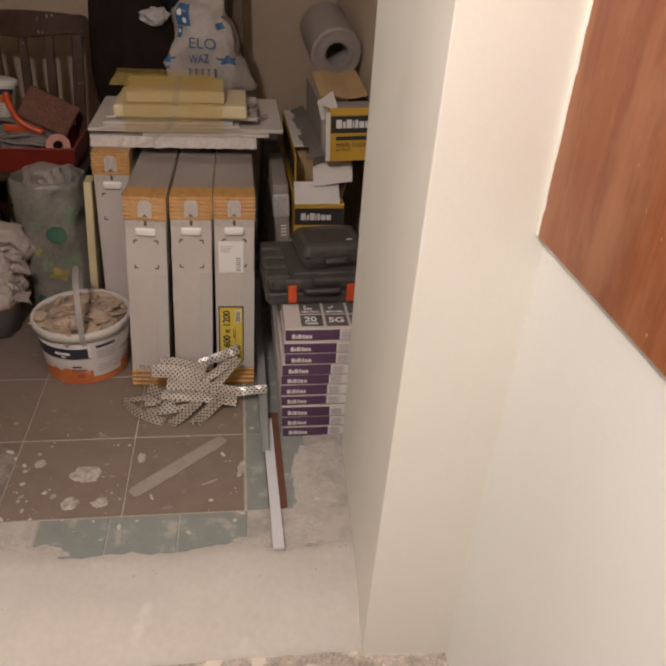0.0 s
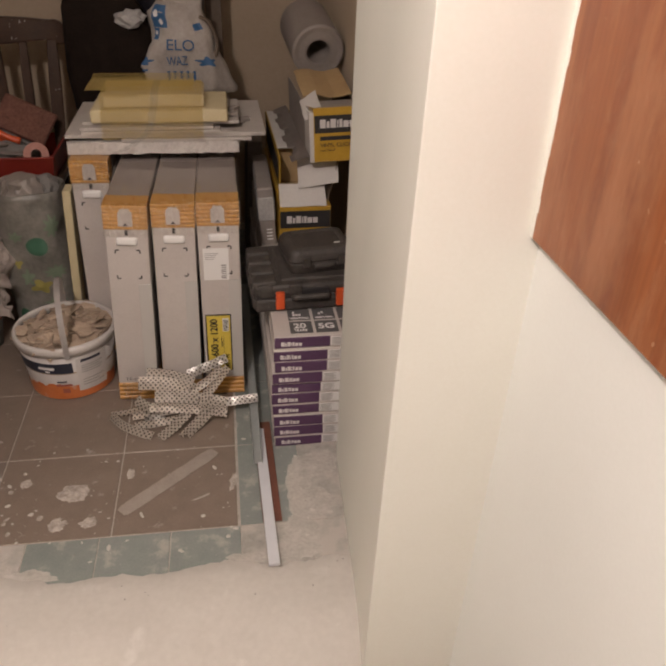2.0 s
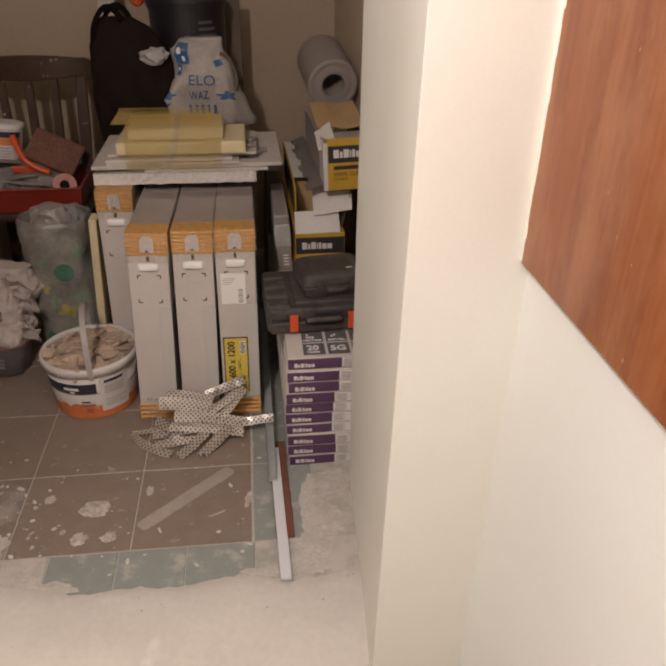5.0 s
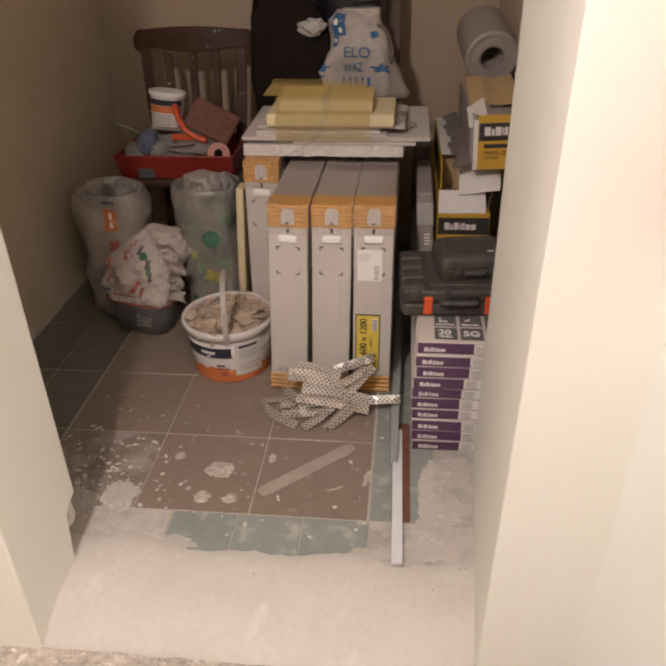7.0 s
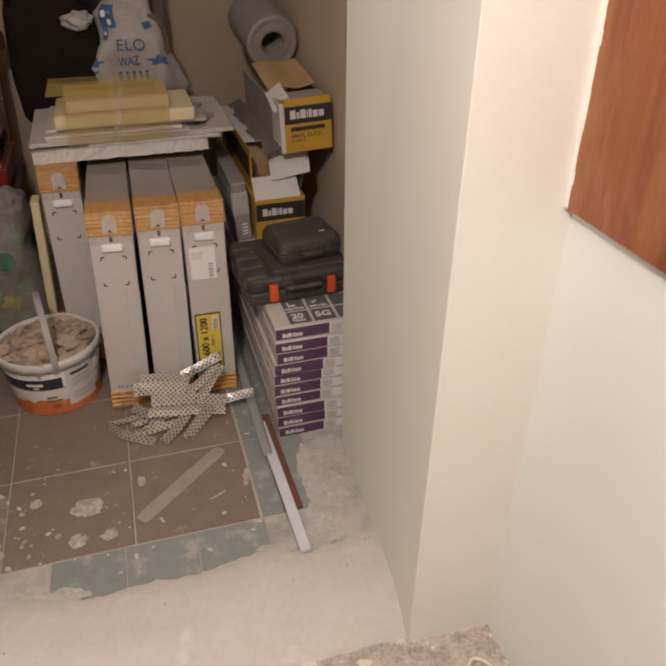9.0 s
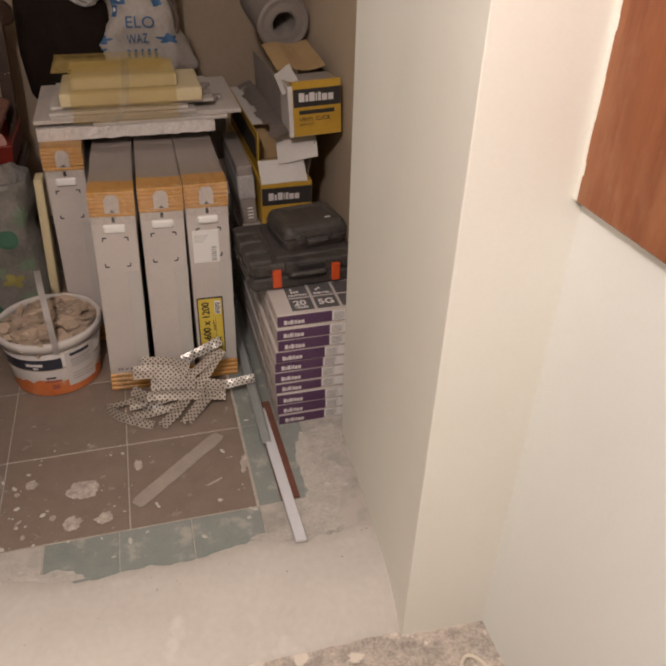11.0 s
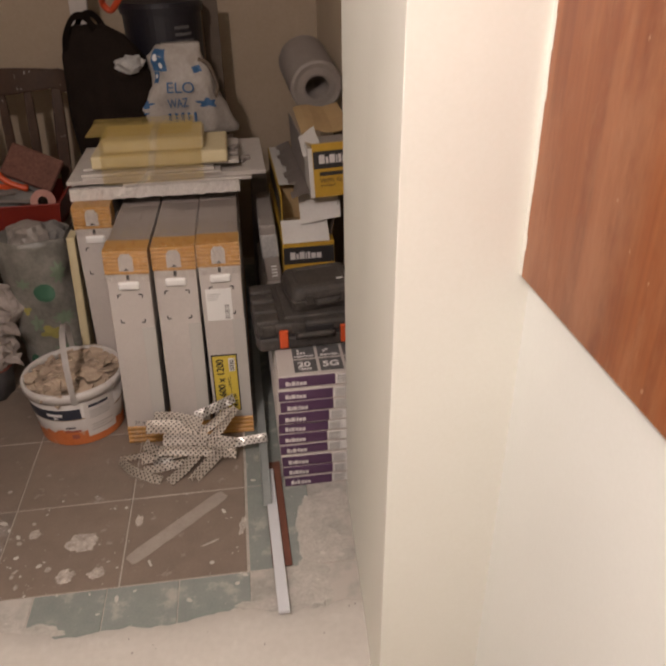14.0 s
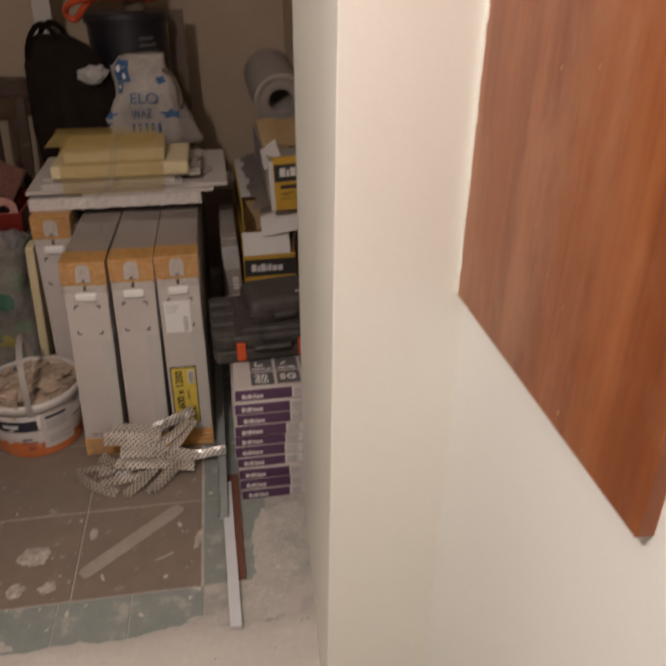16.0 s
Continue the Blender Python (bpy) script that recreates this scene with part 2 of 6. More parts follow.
wall("wall_alcove_back", [(-1.36, 3.36), (0.75, 3.36), (0.75, 3.5), (-1.36, 3.5)], -0.02, TOP, M_WALL_DEEP_SHADE, "alcove back wall, cream darkened further for deep shade", bevel=0)
wall("wall_alcove_right", [(0.508, 1.632), (0.75, 1.632), (0.75, 3.36), (0.478, 3.36)], -0.02, TOP, M_WALL_SHADED, "alcove side wall, cream darkened for the shade inside", bevel=0)
# two walls added out of view; they close the room and limit its bounce
wall("wall_room_left", [(-2.3, -2.6), (-2.2, -2.6), (-2.2, 1.215), (-2.3, 1.215)], FLOOR_LOW - 0.02, TOP, M_UNSEEN_WALL, "unseen added room wall, kept dull to cut bounced light", bevel=0)
wall("wall_room_back", [(-2.3, -2.75), (0.64, -2.75), (0.64, -2.6), (-2.3, -2.6)], FLOOR_LOW - 0.02, TOP, M_UNSEEN_WALL, "unseen added room wall, kept dull to cut bounced light", bevel=0)
wall("wall_header", [(-0.66, 1.02), (0.36, 1.005), (0.36, 1.21), (-0.66, 1.21)], 2.36, TOP, M_WALL, "cream painted header over the alcove opening", bevel=0)
bm = bmesh.new()
box(bm, -2.3, 0.75, -2.75, 3.5, TOP, TOP + 0.1)
thing("ceiling", "plain white ceiling", "ceiling", bm=bm, material=M_WHITE_WALL, kind="structure")
bm = bmesh.new()
box(bm, -2.3, 0.75, -2.75, 1.2, FLOOR_LOW - 0.1, FLOOR_LOW)
thing("floor_room", "rough concrete floor with plaster droppings", "floor", bm=bm, material=M_CONCRETE, kind="structure")
bm = bmesh.new()
box(bm, -1.3, 0.72, 1.262, 3.4, -0.1, -0.0016)
floor_ob = thing("floor", "tiled alcove floor, brown tiles with a green border, plaster smears", "floor", bm=bm, material=M_GROUT, kind="structure")


def threshold():
    bm = bmesh.new()
    prof = [(0.0, -0.003), (0.008, 0.002), (0.05, 0.003), (0.12, -0.001), (0.17, -0.012), (0.215, -0.032), (0.245, -0.052), (0.262, -0.062), (0.262, -0.09), (0.0, -0.09)]
    rows = []
    nx = 90
    for i in range(nx + 1):
        x = -0.70 + (0.36 + 0.70) * i / nx
        e = 0.030 * noise.noise((x * 9, 1.3, 0)) + 0.014 * noise.noise((x * 31, 4.1, 0)) + 0.005 * noise.noise((x * 90, 2.0, 0))
        if x < -0.35:
            e += 0.03 * min(1, (-0.35 - x) / 0.2)
        front = 0.004 * noise.noise((x * 20, 7.7, 0))
        back = 1.288 + e
        f = 1.02 + front
        rows.append([bm.verts.new((x, back + (f - back) * d / 0.262, z + (0.0012 * noise.noise((x * 7, d * 20, 3)) if 0 < k < 8 else 0))) for k, (d, z) in enumerate(prof)])
    for a, b in zip(rows, rows[1:]):
        for k in range(len(prof)):
            k2 = (k + 1) % len(prof)
            bm.faces.new((a[k], a[k2], b[k2], b[k]))
    bm.faces.new(rows[0])
    bm.faces.new(rows[-1][::-1])
    return thing("threshold", "smoothed pale plaster ramp at the alcove's edge", "threshold", bm=bm, material=M_PLASTER, kind="structure", smooth=True)


threshold()

# wooden panel on the right wall, following its lean
panel = thing("wall_panel", "reddish-brown varnished wooden board fixed to the wall", "wood panel", kind="structure")
bm = rounded(0, 0.03, 0.512, 0.992, 0.946, 2.3, 0.0025)
for v in bm.verts:
    v.co.z += 0.002 + 0.014 * (0.992 - v.co.y)
    v.co.x += 0.4955 + 0.0215 * (v.co.z - 0.946)
part("board", bm, M_WOOD, panel)
bm = bmesh.new()
for k in range(70):
    z = 0.95 + 0.0195 * k
    w = 0.001 + 0.011 * abs(noise.noise((k * 0.7, 2.2, 0)))
    box(bm, 0.4949 + 0.0215 * (z - 0.946), 0.4965 + 0.0215 * (z - 0.946), 0.99 - w * 0.6, 0.998, z, z + 0.0195)
part("paint_edge", bm, M_WALL, panel, "ragged white paint line along the board")

# ---- shapes used by several things ----
def loft(rings, n=40, wob=0.0, freq=14.0, seed=0.0, bottom=True, top=True, power=2.4):
    """A skin over rings (x, y, z, rx, ry[, turn]); power 2 is round, more is squarer; wob crumples it."""
    bm = bmesh.new()
    rows = []
    for k, r in enumerate(rings):
        x, y, z, rx, ry = r[:5]
        turn = radians(r[5]) if len(r) > 5 else 0
        row = []
        for i in range(n):
            a = 2 * math.pi * i / n
            c, s = math.cos(a), math.sin(a)
            px = rx * math.copysign(abs(c) ** (2 / power), c)
            py = ry * math.copysign(abs(s) ** (2 / power), s)
            px, py = px * math.cos(turn) - py * math.sin(turn), px * math.sin(turn) + py * math.cos(turn)
            p = Vector((x + px, y + py, z))
            if wob:
                d = noise.noise(p * freq + Vector((seed, seed * 2, 0))) + 0.6 * abs(noise.noise(p * freq * 2.6 + Vector((seed, 0, 9))))
                p += Vector((c, s, 0.5 * noise.noise(p * freq + Vector((5, seed, 0))))) * d * wob
            row.append(bm.verts.new(p))
        rows.append(row)
    for a, b in zip(rows, rows[1:]):
        for i in range(n):
            j = (i + 1) % n
            bm.faces.new((a[i], a[j], b[j], b[i]))
    if bottom:
        bm.faces.new(rows[0][::-1])
    if top:
        bm.faces.new(rows[-1])
    return bm


def refine(rings, steps):
    """More rings between the given ones, so that a skin can crumple."""
    full = [tuple(r) + ((0,) if len(r) < 6 else ()) for r in rings]
    out = []
    for a, b in zip(full, full[1:]):
        out += [tuple(p + (q - p) * k / steps for p, q in zip(a, b)) for k in range(steps)]
    return out + [full[-1]]


def skin_print(parent, rings, n, wob, freq, seed, power, angle, z, w, h, material, name="print_bar", round_print=False, spikes=0, tilt=0.0, lift=0.0016):
    """A print that follows a crumpled skin made by loft() with the same numbers."""
    def ring_point(r, i):
        a = 2 * math.pi * (i % n) / n
        c, s = math.cos(a), math.sin(a)
        p = Vector((r[0] + r[3] * math.copysign(abs(c) ** (2 / power), c), r[1] + r[4] * math.copysign(abs(s) ** (2 / power), s), r[2]))
        d = noise.noise(p * freq + Vector((seed, seed * 2, 0))) + 0.6 * abs(noise.noise(p * freq * 2.6 + Vector((seed, 0, 9))))
        return p + Vector((c, s, 0.5 * noise.noise(p * freq + Vector((5, seed, 0))))) * d * wob

    def place(a, zz):
        k = max(i for i in range(len(rings) - 1) if rings[i][2] <= zz or i == 0)
        f = (zz - rings[k][2]) / max(1e-6, rings[k + 1][2] - rings[k][2])
        u = (a % 360) / 360 * n
        i, t = int(u), u - int(u)
        lo = ring_point(rings[k], i).lerp(ring_point(rings[k], i + 1), t)
        hi = ring_point(rings[k + 1], i).lerp(ring_point(rings[k + 1], i + 1), t)
        return lo.lerp(hi, f) + Vector((math.cos(radians(a)), math.sin(radians(a)), 0)) * lift

    r0 = max(rings[len(rings) // 2][3], 0.03)
    ct, st = math.cos(radians(tilt)), math.sin(radians(tilt))
    bm = bmesh.new()
    if round_print:
        m = 30
        mid = bm.verts.new(place(angle, z))
        rows = []
        for f in (0.33, 0.66, 1.0):
            row = []
            for i in range(m):
                t = 2 * math.pi * i / m
                k = f * (1 + (0.32 * math.sin(t * spikes) if spikes else 0))
                row.append(bm.verts.new(place(angle + math.degrees(w / 2 * k * math.cos(t) / r0), z + h / 2 * k * math.sin(t))))
            rows.append(row)
        for i in range(m):
            j = (i + 1) % m
            bm.faces.new((mid, rows[0][i], rows[0][j]))
            for a, b in zip(rows, rows[1:]):
                bm.faces.new((a[i], b[i], b[j], a[j]))
    else:
        g = []
        for i in range(9):
            row = []
            for j in range(6):
                du, dv = (i / 8 - 0.5) * w, (j / 5 - 0.5) * h
                row.append(bm.verts.new(place(angle + math.degrees((du * ct - dv * st) / r0), z + du * st + dv * ct)))
            g.append(row)
        for i in range(8):
            for j in range(5):
                bm.faces.new((g[i][j], g[i + 1][j], g[i + 1][j + 1], g[i][j + 1]))
    return part(name, bm, material, parent)


def tube(bm, pts, r, n=8, cap=True):
    """A round tube along points."""
    pts = [Vector(p) for p in pts]
    rows = []
    side = None
    for k, p in enumerate(pts):
        d = (pts[min(k + 1, len(pts) - 1)] - pts[max(k - 1, 0)]).normalized()
        if side is None:
            side = d.orthogonal().normalized()
        side = (side - d * side.dot(d)).normalized()
        up = d.cross(side)
        rr = r[k] if isinstance(r, (list, tuple)) else r
        rows.append([bm.verts.new(p + (side * math.cos(2 * math.pi * i / n) + up * math.sin(2 * math.pi * i / n)) * rr) for i in range(n)])
    for a, b in zip(rows, rows[1:]):
        for i in range(n):
            j = (i + 1) % n
            bm.faces.new((a[i], a[j], b[j], b[i]))
    if cap:
        bm.faces.new(rows[0][::-1])
        bm.faces.new(rows[-1])


def curve_pts(ctrl, steps=10):
    """A smooth line through the control points."""
    c = [Vector(p) for p in ctrl]
    c = [c[0] * 2 - c[1]] + c + [c[-1] * 2 - c[-2]]
    out = []
    for i in range(1, len(c) - 2):
        for s in range(steps):
            t = s / steps
            a, b, d, e = c[i - 1:i + 3]
            out.append(0.5 * (2 * b + (d - a) * t + (2 * a - 5 * b + 4 * d - e) * t * t + (3 * b - a - 3 * d + e) * t ** 3))
    return out + [c[-2]]


def lathe(profile, n=48, x=0.0, y=0.0):
    bm = bmesh.new()
    rows = [[bm.verts.new((x + r * math.cos(2 * math.pi * i / n), y + r * math.sin(2 * math.pi * i / n), z)) for i in range(n)] for r, z in profile]
    for a, b in zip(rows, rows[1:]):
        for i in range(n):
            j = (i + 1) % n
            bm.faces.new((a[i], a[j], b[j], b[i]))
    return bm


def arc_label(r, a0, a1, z0, z1, n=14, lift=0.0006, taper=0.0):
    """A curved label on a round wall, from angle a0 to a1 in degrees; taper: how much wider the wall gets per metre of height."""
    bm = bmesh.new()
    row = []
    for i in range(n + 1):
        a = radians(a0 + (a1 - a0) * i / n)
        q = []
        for z in (z0, z1):
            rr = r + taper * z + lift
            q.append(bm.verts.new((rr * math.cos(a), rr * math.sin(a), z)))
        row.append(q)
    for p, q in zip(row, row[1:]):
        bm.faces.new((p[0], q[0], q[1], p[1]))
    return bm


def bar(parent, material, x0, x1, y, z0, z1, name="print_bar", out=0.0006):
    """A printed bar on a face towards -y."""
    bm = bmesh.new()
    box(bm, x0, x1, y - out, y + 0.0005, z0, z1)
    return part(name, bm, material, parent)


def sheet(pts, nx, material, name, parent, thick=0.002, wob=0.0, label="", seed=0.0):
    """A thin sheet: pts(u, v) gives a place, with thickness."""
    bm = bmesh.new()
    g = []
    for i in range(nx + 1):
        g.append([bm.verts.new(Vector(pts(i / nx, j / nx)) + Vector((noise.noise((i * .5, j * .5, seed)), noise.noise((i * .5, j * .5, seed + 5)), noise.noise((i * .5, j * .5, seed + 9)))) * wob) for j in range(nx + 1)])
    for i in range(nx):
        for j in range(nx):
            bm.faces.new((g[i][j], g[i + 1][j], g[i + 1][j + 1], g[i][j + 1]))
    bmesh.ops.recalc_face_normals(bm, faces=bm.faces[:])
    bmesh.ops.solidify(bm, geom=bm.faces[:], thickness=thick)
    return part(name, bm, material, parent, label)


# ---- more materials ----
M_CARD_GREY = surface("dusty_carton", (0.232, 0.204, 0.186), (0.300, 0.266, 0.243), 12, (0.6, 0.8), 0.06, 140)
M_LID = surface("dusty_carton_top", (0.285, 0.245, 0.220), (0.360, 0.312, 0.282), 6, (0.6, 0.8), 0.06, 140)
M_TAPE = mat("clear_tape", (0.52, 0.50, 0.47), 0.25)
M_CLEAR = mat("clear_film", (0.75, 0.72, 0.68), 0.08)
M_CLEAR.node_tree.nodes["Principled BSDF"].inputs["Alpha"].default_value = 0.14
M_FILM = bpy.data.materials.new("stretch_film")
M_FILM.use_nodes = True
film_t = M_FILM.node_tree
film_mix, film_clear, film_gloss = film_t.nodes.new("ShaderNodeMixShader"), film_t.nodes.new("ShaderNodeBsdfTransparent"), film_t.nodes.new("ShaderNodeBsdfGlossy")
film_gloss.inputs["Roughness"].default_value = 0.10
film_mix.inputs[0].default_value = 0.17
film_t.links.new(film_clear.outputs[0], film_mix.inputs[1])
film_t.links.new(film_gloss.outputs[0], film_mix.inputs[2])
film_t.links.new(film_mix.outputs[0], film_t.nodes["Material Output"].inputs[0])
M_PRINT_GREY = mat("grey_print", (0.33, 0.32, 0.31), 0.6)
M_YELLOW_LABEL = surface("yellow_label", (0.62, 0.47, 0.06), (0.70, 0.54, 0.09), 20, (0.4, 0.55), 0.02, 150)
M_STICKER = mat("white_sticker", (0.76, 0.75, 0.73), 0.45)
M_YELLOW_CARD = surface("yellow_carton", (0.414, 0.248, 0.027), (0.504, 0.310, 0.041), 14, (0.35, 0.5), 0.03, 150)
M_WHITE_CARD = surface("white_card_inside", (0.52, 0.50, 0.475), (0.60, 0.58, 0.555), 12, (0.6, 0.8), 0.05, 150)
M_TAN_CARD = surface("tan_cardboard", (0.34, 0.23, 0.11), (0.43, 0.30, 0.15), 14, (0.7, 0.85), 0.08, 160)
M_DARK_CARD = surface("dark_cardboard", (0.10, 0.075, 0.055), (0.15, 0.11, 0.08), 14, (0.7, 0.85), 0.08, 160)
M_FOAM_WHITE = surface("polystyrene", (0.48, 0.445, 0.415), (0.70, 0.66, 0.62), 70, (0.75, 0.9), 1.0, 240)
M_BOARD_WHITE = surface("plasterboard", (0.43, 0.395, 0.36), (0.53, 0.49, 0.45), 18, (0.7, 0.85), 0.1, 200)
M_FOAM_CREAM = surface("cream_foam", (0.56, 0.475, 0.285), (0.63, 0.545, 0.35), 25, (0.8, 0.95), 0.25, 260)
M_NET = mat("yellow_net", (0.60, 0.45, 0.15), 0.5)
M_PLASTIC_WHITE = surface("white_plastic", (0.56, 0.53, 0.51), (0.64, 0.61, 0.585), 12, (0.35, 0.5), 0.03, 150, speck=(0.58, 0.52, 0.45), speck_at=0.64)
M_NAVY = mat("navy_print", (0.022, 0.026, 0.045), 0.45)
M_BUCKET_ORANGE = surface("orange_print", (0.52, 0.135, 0.035), (0.62, 0.20, 0.07), 16, (0.4, 0.5), 0.02, 150, speck=(0.60, 0.42, 0.32), speck_at=0.60, speck_scale=22, speck_soft=0.15)
M_SHARD = surface("plaster_shard", (0.33, 0.245, 0.185), (0.50, 0.40, 0.30), 20, (0.8, 0.95), 0.3, 160, vary=0.22)
M_DARK_PLASTIC = surface("dusty_black_plastic", (0.026, 0.023, 0.022), (0.085, 0.072, 0.063), 26, (0.5, 0.75), 0.2, 180, speck=(0.15, 0.13, 0.115), speck_at=0.60, speck_scale=16, speck_soft=0.2)
M_LATCH = mat("orange_latch", (0.60, 0.085, 0.02), 0.4)
M_ROLL = surface("grey_membrane", (0.220, 0.192, 0.174), (0.285, 0.252, 0.230), 10, (0.5, 0.7), 0.1, 120)
M_STEEL = surface("dull_steel", (0.38, 0.41, 0.41), (0.48, 0.51, 0.50), 16, (0.3, 0.5), 0.04, 140, metal=0.4)
M_STRIP_WHITE = surface("white_profile", (0.60, 0.61, 0.64), (0.66, 0.67, 0.70), 18, (0.3, 0.45), 0.02, 140)
M_STRIP_BROWN = surface("brown_profile", (0.14, 0.055, 0.035), (0.19, 0.075, 0.05), 18, (0.4, 0.5), 0.04, 140)
M_CHAIR = surface("dark_chair_wood", (0.030, 0.015, 0.009), (0.070, 0.035, 0.019), 16, (0.3, 0.5), 0.06, 140, speck=(0.55, 0.52, 0.48), speck_at=0.665, speck_scale=38)
M_TRAY = surface("red_tray_plastic", (0.204, 0.019, 0.012), (0.264, 0.030, 0.017), 12, (0.4, 0.6), 0.05, 140)
M_BAG = surface("pale_bag_plastic", (0.200, 0.176, 0.158), (0.350, 0.312, 0.282), 12, (0.3, 0.5), 0.25, 70)
M_BAG_GREEN = surface("greenish_bag_plastic", (0.135, 0.130, 0.114), (0.290, 0.272, 0.240), 9, (0.3, 0.5), 0.25, 70)
M_PAPER = surface("sack_paper", (0.36, 0.31, 0.28), (0.48, 0.42, 0.38), 16, (0.7, 0.85), 0.3, 90)
M_SACK_DARK = surface("dark_sack_print", (0.075, 0.072, 0.075), (0.12, 0.115, 0.115), 16, (0.5, 0.7), 0.2, 90)
M_RED_PRINT = mat("red_print", (0.33, 0.10, 0.075), 0.6)
M_GREEN_PRINT = mat("green_print", (0.045, 0.135, 0.08), 0.5)
M_YEL_PRINT = mat("yellow_print", (0.36, 0.31, 0.09), 0.5)
M_LEAF_PRINT = mat("leaf_print", (0.20, 0.26, 0.18), 0.5)
M_BLACK_CLOTH = surface("black_cloth", (0.010, 0.0065, 0.005), (0.019, 0.013, 0.010), 20, (0.8, 0.95), 0.4, 160)
M_BLACK_CLOTH.node_tree.nodes["Principled BSDF"].inputs["Specular IOR Level"].default_value = 0.1
M_WHITE_BAG = surface("white_paper_bag", (0.300, 0.270, 0.240), (0.410, 0.370, 0.330), 10, (0.4, 0.6), 0.2, 80)
M_BLUE_PRINT = mat("blue_print", (0.030, 0.105, 0.235), 0.6)
M_NAVY_BUCKET = surface("navy_plastic", (0.007, 0.006, 0.010), (0.012, 0.011, 0.017), 14, (0.35, 0.55), 0.05, 140)
M_CABLE_RED = mat("orange_red_cable", (0.55, 0.075, 0.025), 0.45)
M_CABLE = mat("cream_cable", (0.66, 0.60, 0.50), 0.45)
M_TISSUE = surface("grey_tissue", (0.34, 0.33, 0.32), (0.46, 0.45, 0.435), 30, (0.7, 0.9), 0.3, 120)
M_PINK_ROLL = surface("pink_paper", (0.42, 0.18, 0.14), (0.55, 0.30, 0.25), 24, (0.6, 0.8), 0.1, 120)
M_SPONGE = surface("brown_net_sponge", (0.10, 0.04, 0.03), (0.22, 0.10, 0.07), 70, (0.8, 0.95), 0.8, 150)
M_GREY_RAG = surface("grey_rag", (0.160, 0.152, 0.144), (0.264, 0.248, 0.232), 20, (0.8, 0.95), 0.4, 120)
M_BLUE_RAG = surface("blue_grey_rag", (0.07, 0.09, 0.14), (0.14, 0.16, 0.22), 20, (0.8, 0.95), 0.4, 120)


def perforated(name, base, metal, rough):
    """A strip with rows of round holes, drawn from its own UV map in millimetres."""
    m = mat(name, base, rough, metal)
    nt = m.node_tree
    b = nt.nodes["Principled BSDF"]
    uv = nt.nodes.new("ShaderNodeUVMap")
    uv.uv_map = "UVMap"
    mp = nt.nodes.new("ShaderNodeMapping")
    mp.inputs["Rotation"].default_value = (0, 0, radians(45))
    mp.inputs["Scale"].default_value = (98, 98, 1)
    vo = nt.nodes.new("ShaderNodeTexVoronoi")
    vo.voronoi_dimensions = "2D"
    vo.inputs["Scale"].default_value = 1.0
    vo.inputs["Randomness"].default_value = 0.0
    link(m, uv, "UV", mp, "Vector")
    link(m, mp, "Vector", vo, "Vector")
    r = nt.nodes.new("ShaderNodeValToRGB")
    r.color_ramp.elements[0].position, r.color_ramp.elements[1].position = 0.21, 0.29
    r.color_ramp.elements[0].color = (0.045, 0.038, 0.032, 1)
    r.color_ramp.elements[1].color = (*base, 1)
    link(m, vo, "Distance", r, 0)
    n = nt.nodes.new("ShaderNodeTexNoise")
    n.inputs["Scale"].default_value = 35
    geo = nt.nodes.new("ShaderNodeNewGeometry")
    link(m, geo, "Position", n, "Vector")
    mx = nt.nodes.new("ShaderNodeMix")
    mx.data_type, mx.blend_type = "RGBA", "MULTIPLY"
    mx.inputs["Factor"].default_value = 0.12
    nt.links.new(r.outputs["Color"], mx.inputs["A"])
    nt.links.new(n.outputs[0], mx.inputs["B"])
    info = nt.nodes.new("ShaderNodeObjectInfo")
    mr = nt.nodes.new("ShaderNodeMapRange")
    mr.inputs["To Min"].default_value, mr.inputs["To Max"].default_value = 0.88, 1.06
    link(m, info, "Random", mr, "Value")
    hv = nt.nodes.new("ShaderNodeHueSaturation")
    link(m, mr, 0, hv, "Value")
    nt.links.new(mx.outputs["Result"], hv.inputs["Color"])
    link(m, hv, "Color", b, "Base Color")
    bp = nt.nodes.new("ShaderNodeBump")
    bp.inputs["Strength"].default_value = 0.25
    bp.inputs["Distance"].default_value = 0.001
    link(m, vo, "Distance", bp, "Height")
    link(m, bp, 0, b, "Normal")
    return m


M_PERF = perforated("perforated_tape", (0.74, 0.665, 0.575), 0.12, 0.40)
M_PERF_METAL = perforated("perforated_metal", (0.72, 0.69, 0.65), 0.75, 0.34)


# ---- radiator cartons ----
def ribbed_cap(w, y1, z0, z1, ribs):
    """A corrugated end cap in one piece, its front folded into level ribs."""
    step = (z1 - z0) / ribs
    prof = [(y1, z0)]
    for k in range(ribs):
        z = z0 + step * k
        prof += [(0.0012, z + 0.001), (-0.0018, z + step * 0.3), (-0.0018, z + step * 0.7), (0.0012, z + step - 0.001)]
    prof += [(y1, z1)]
    bm = bmesh.new()
    a = [bm.verts.new((-w, y, z)) for y, z in prof]
    c = [bm.verts.new((w, y, z)) for y, z in prof]
    bm.faces.new(a)
    bm.faces.new(c[::-1])
    for k in range(len(prof)):
        k2 = (k + 1) % len(prof)
        bm.faces.new((a[k], c[k], c[k2], a[k2]))
    return bm


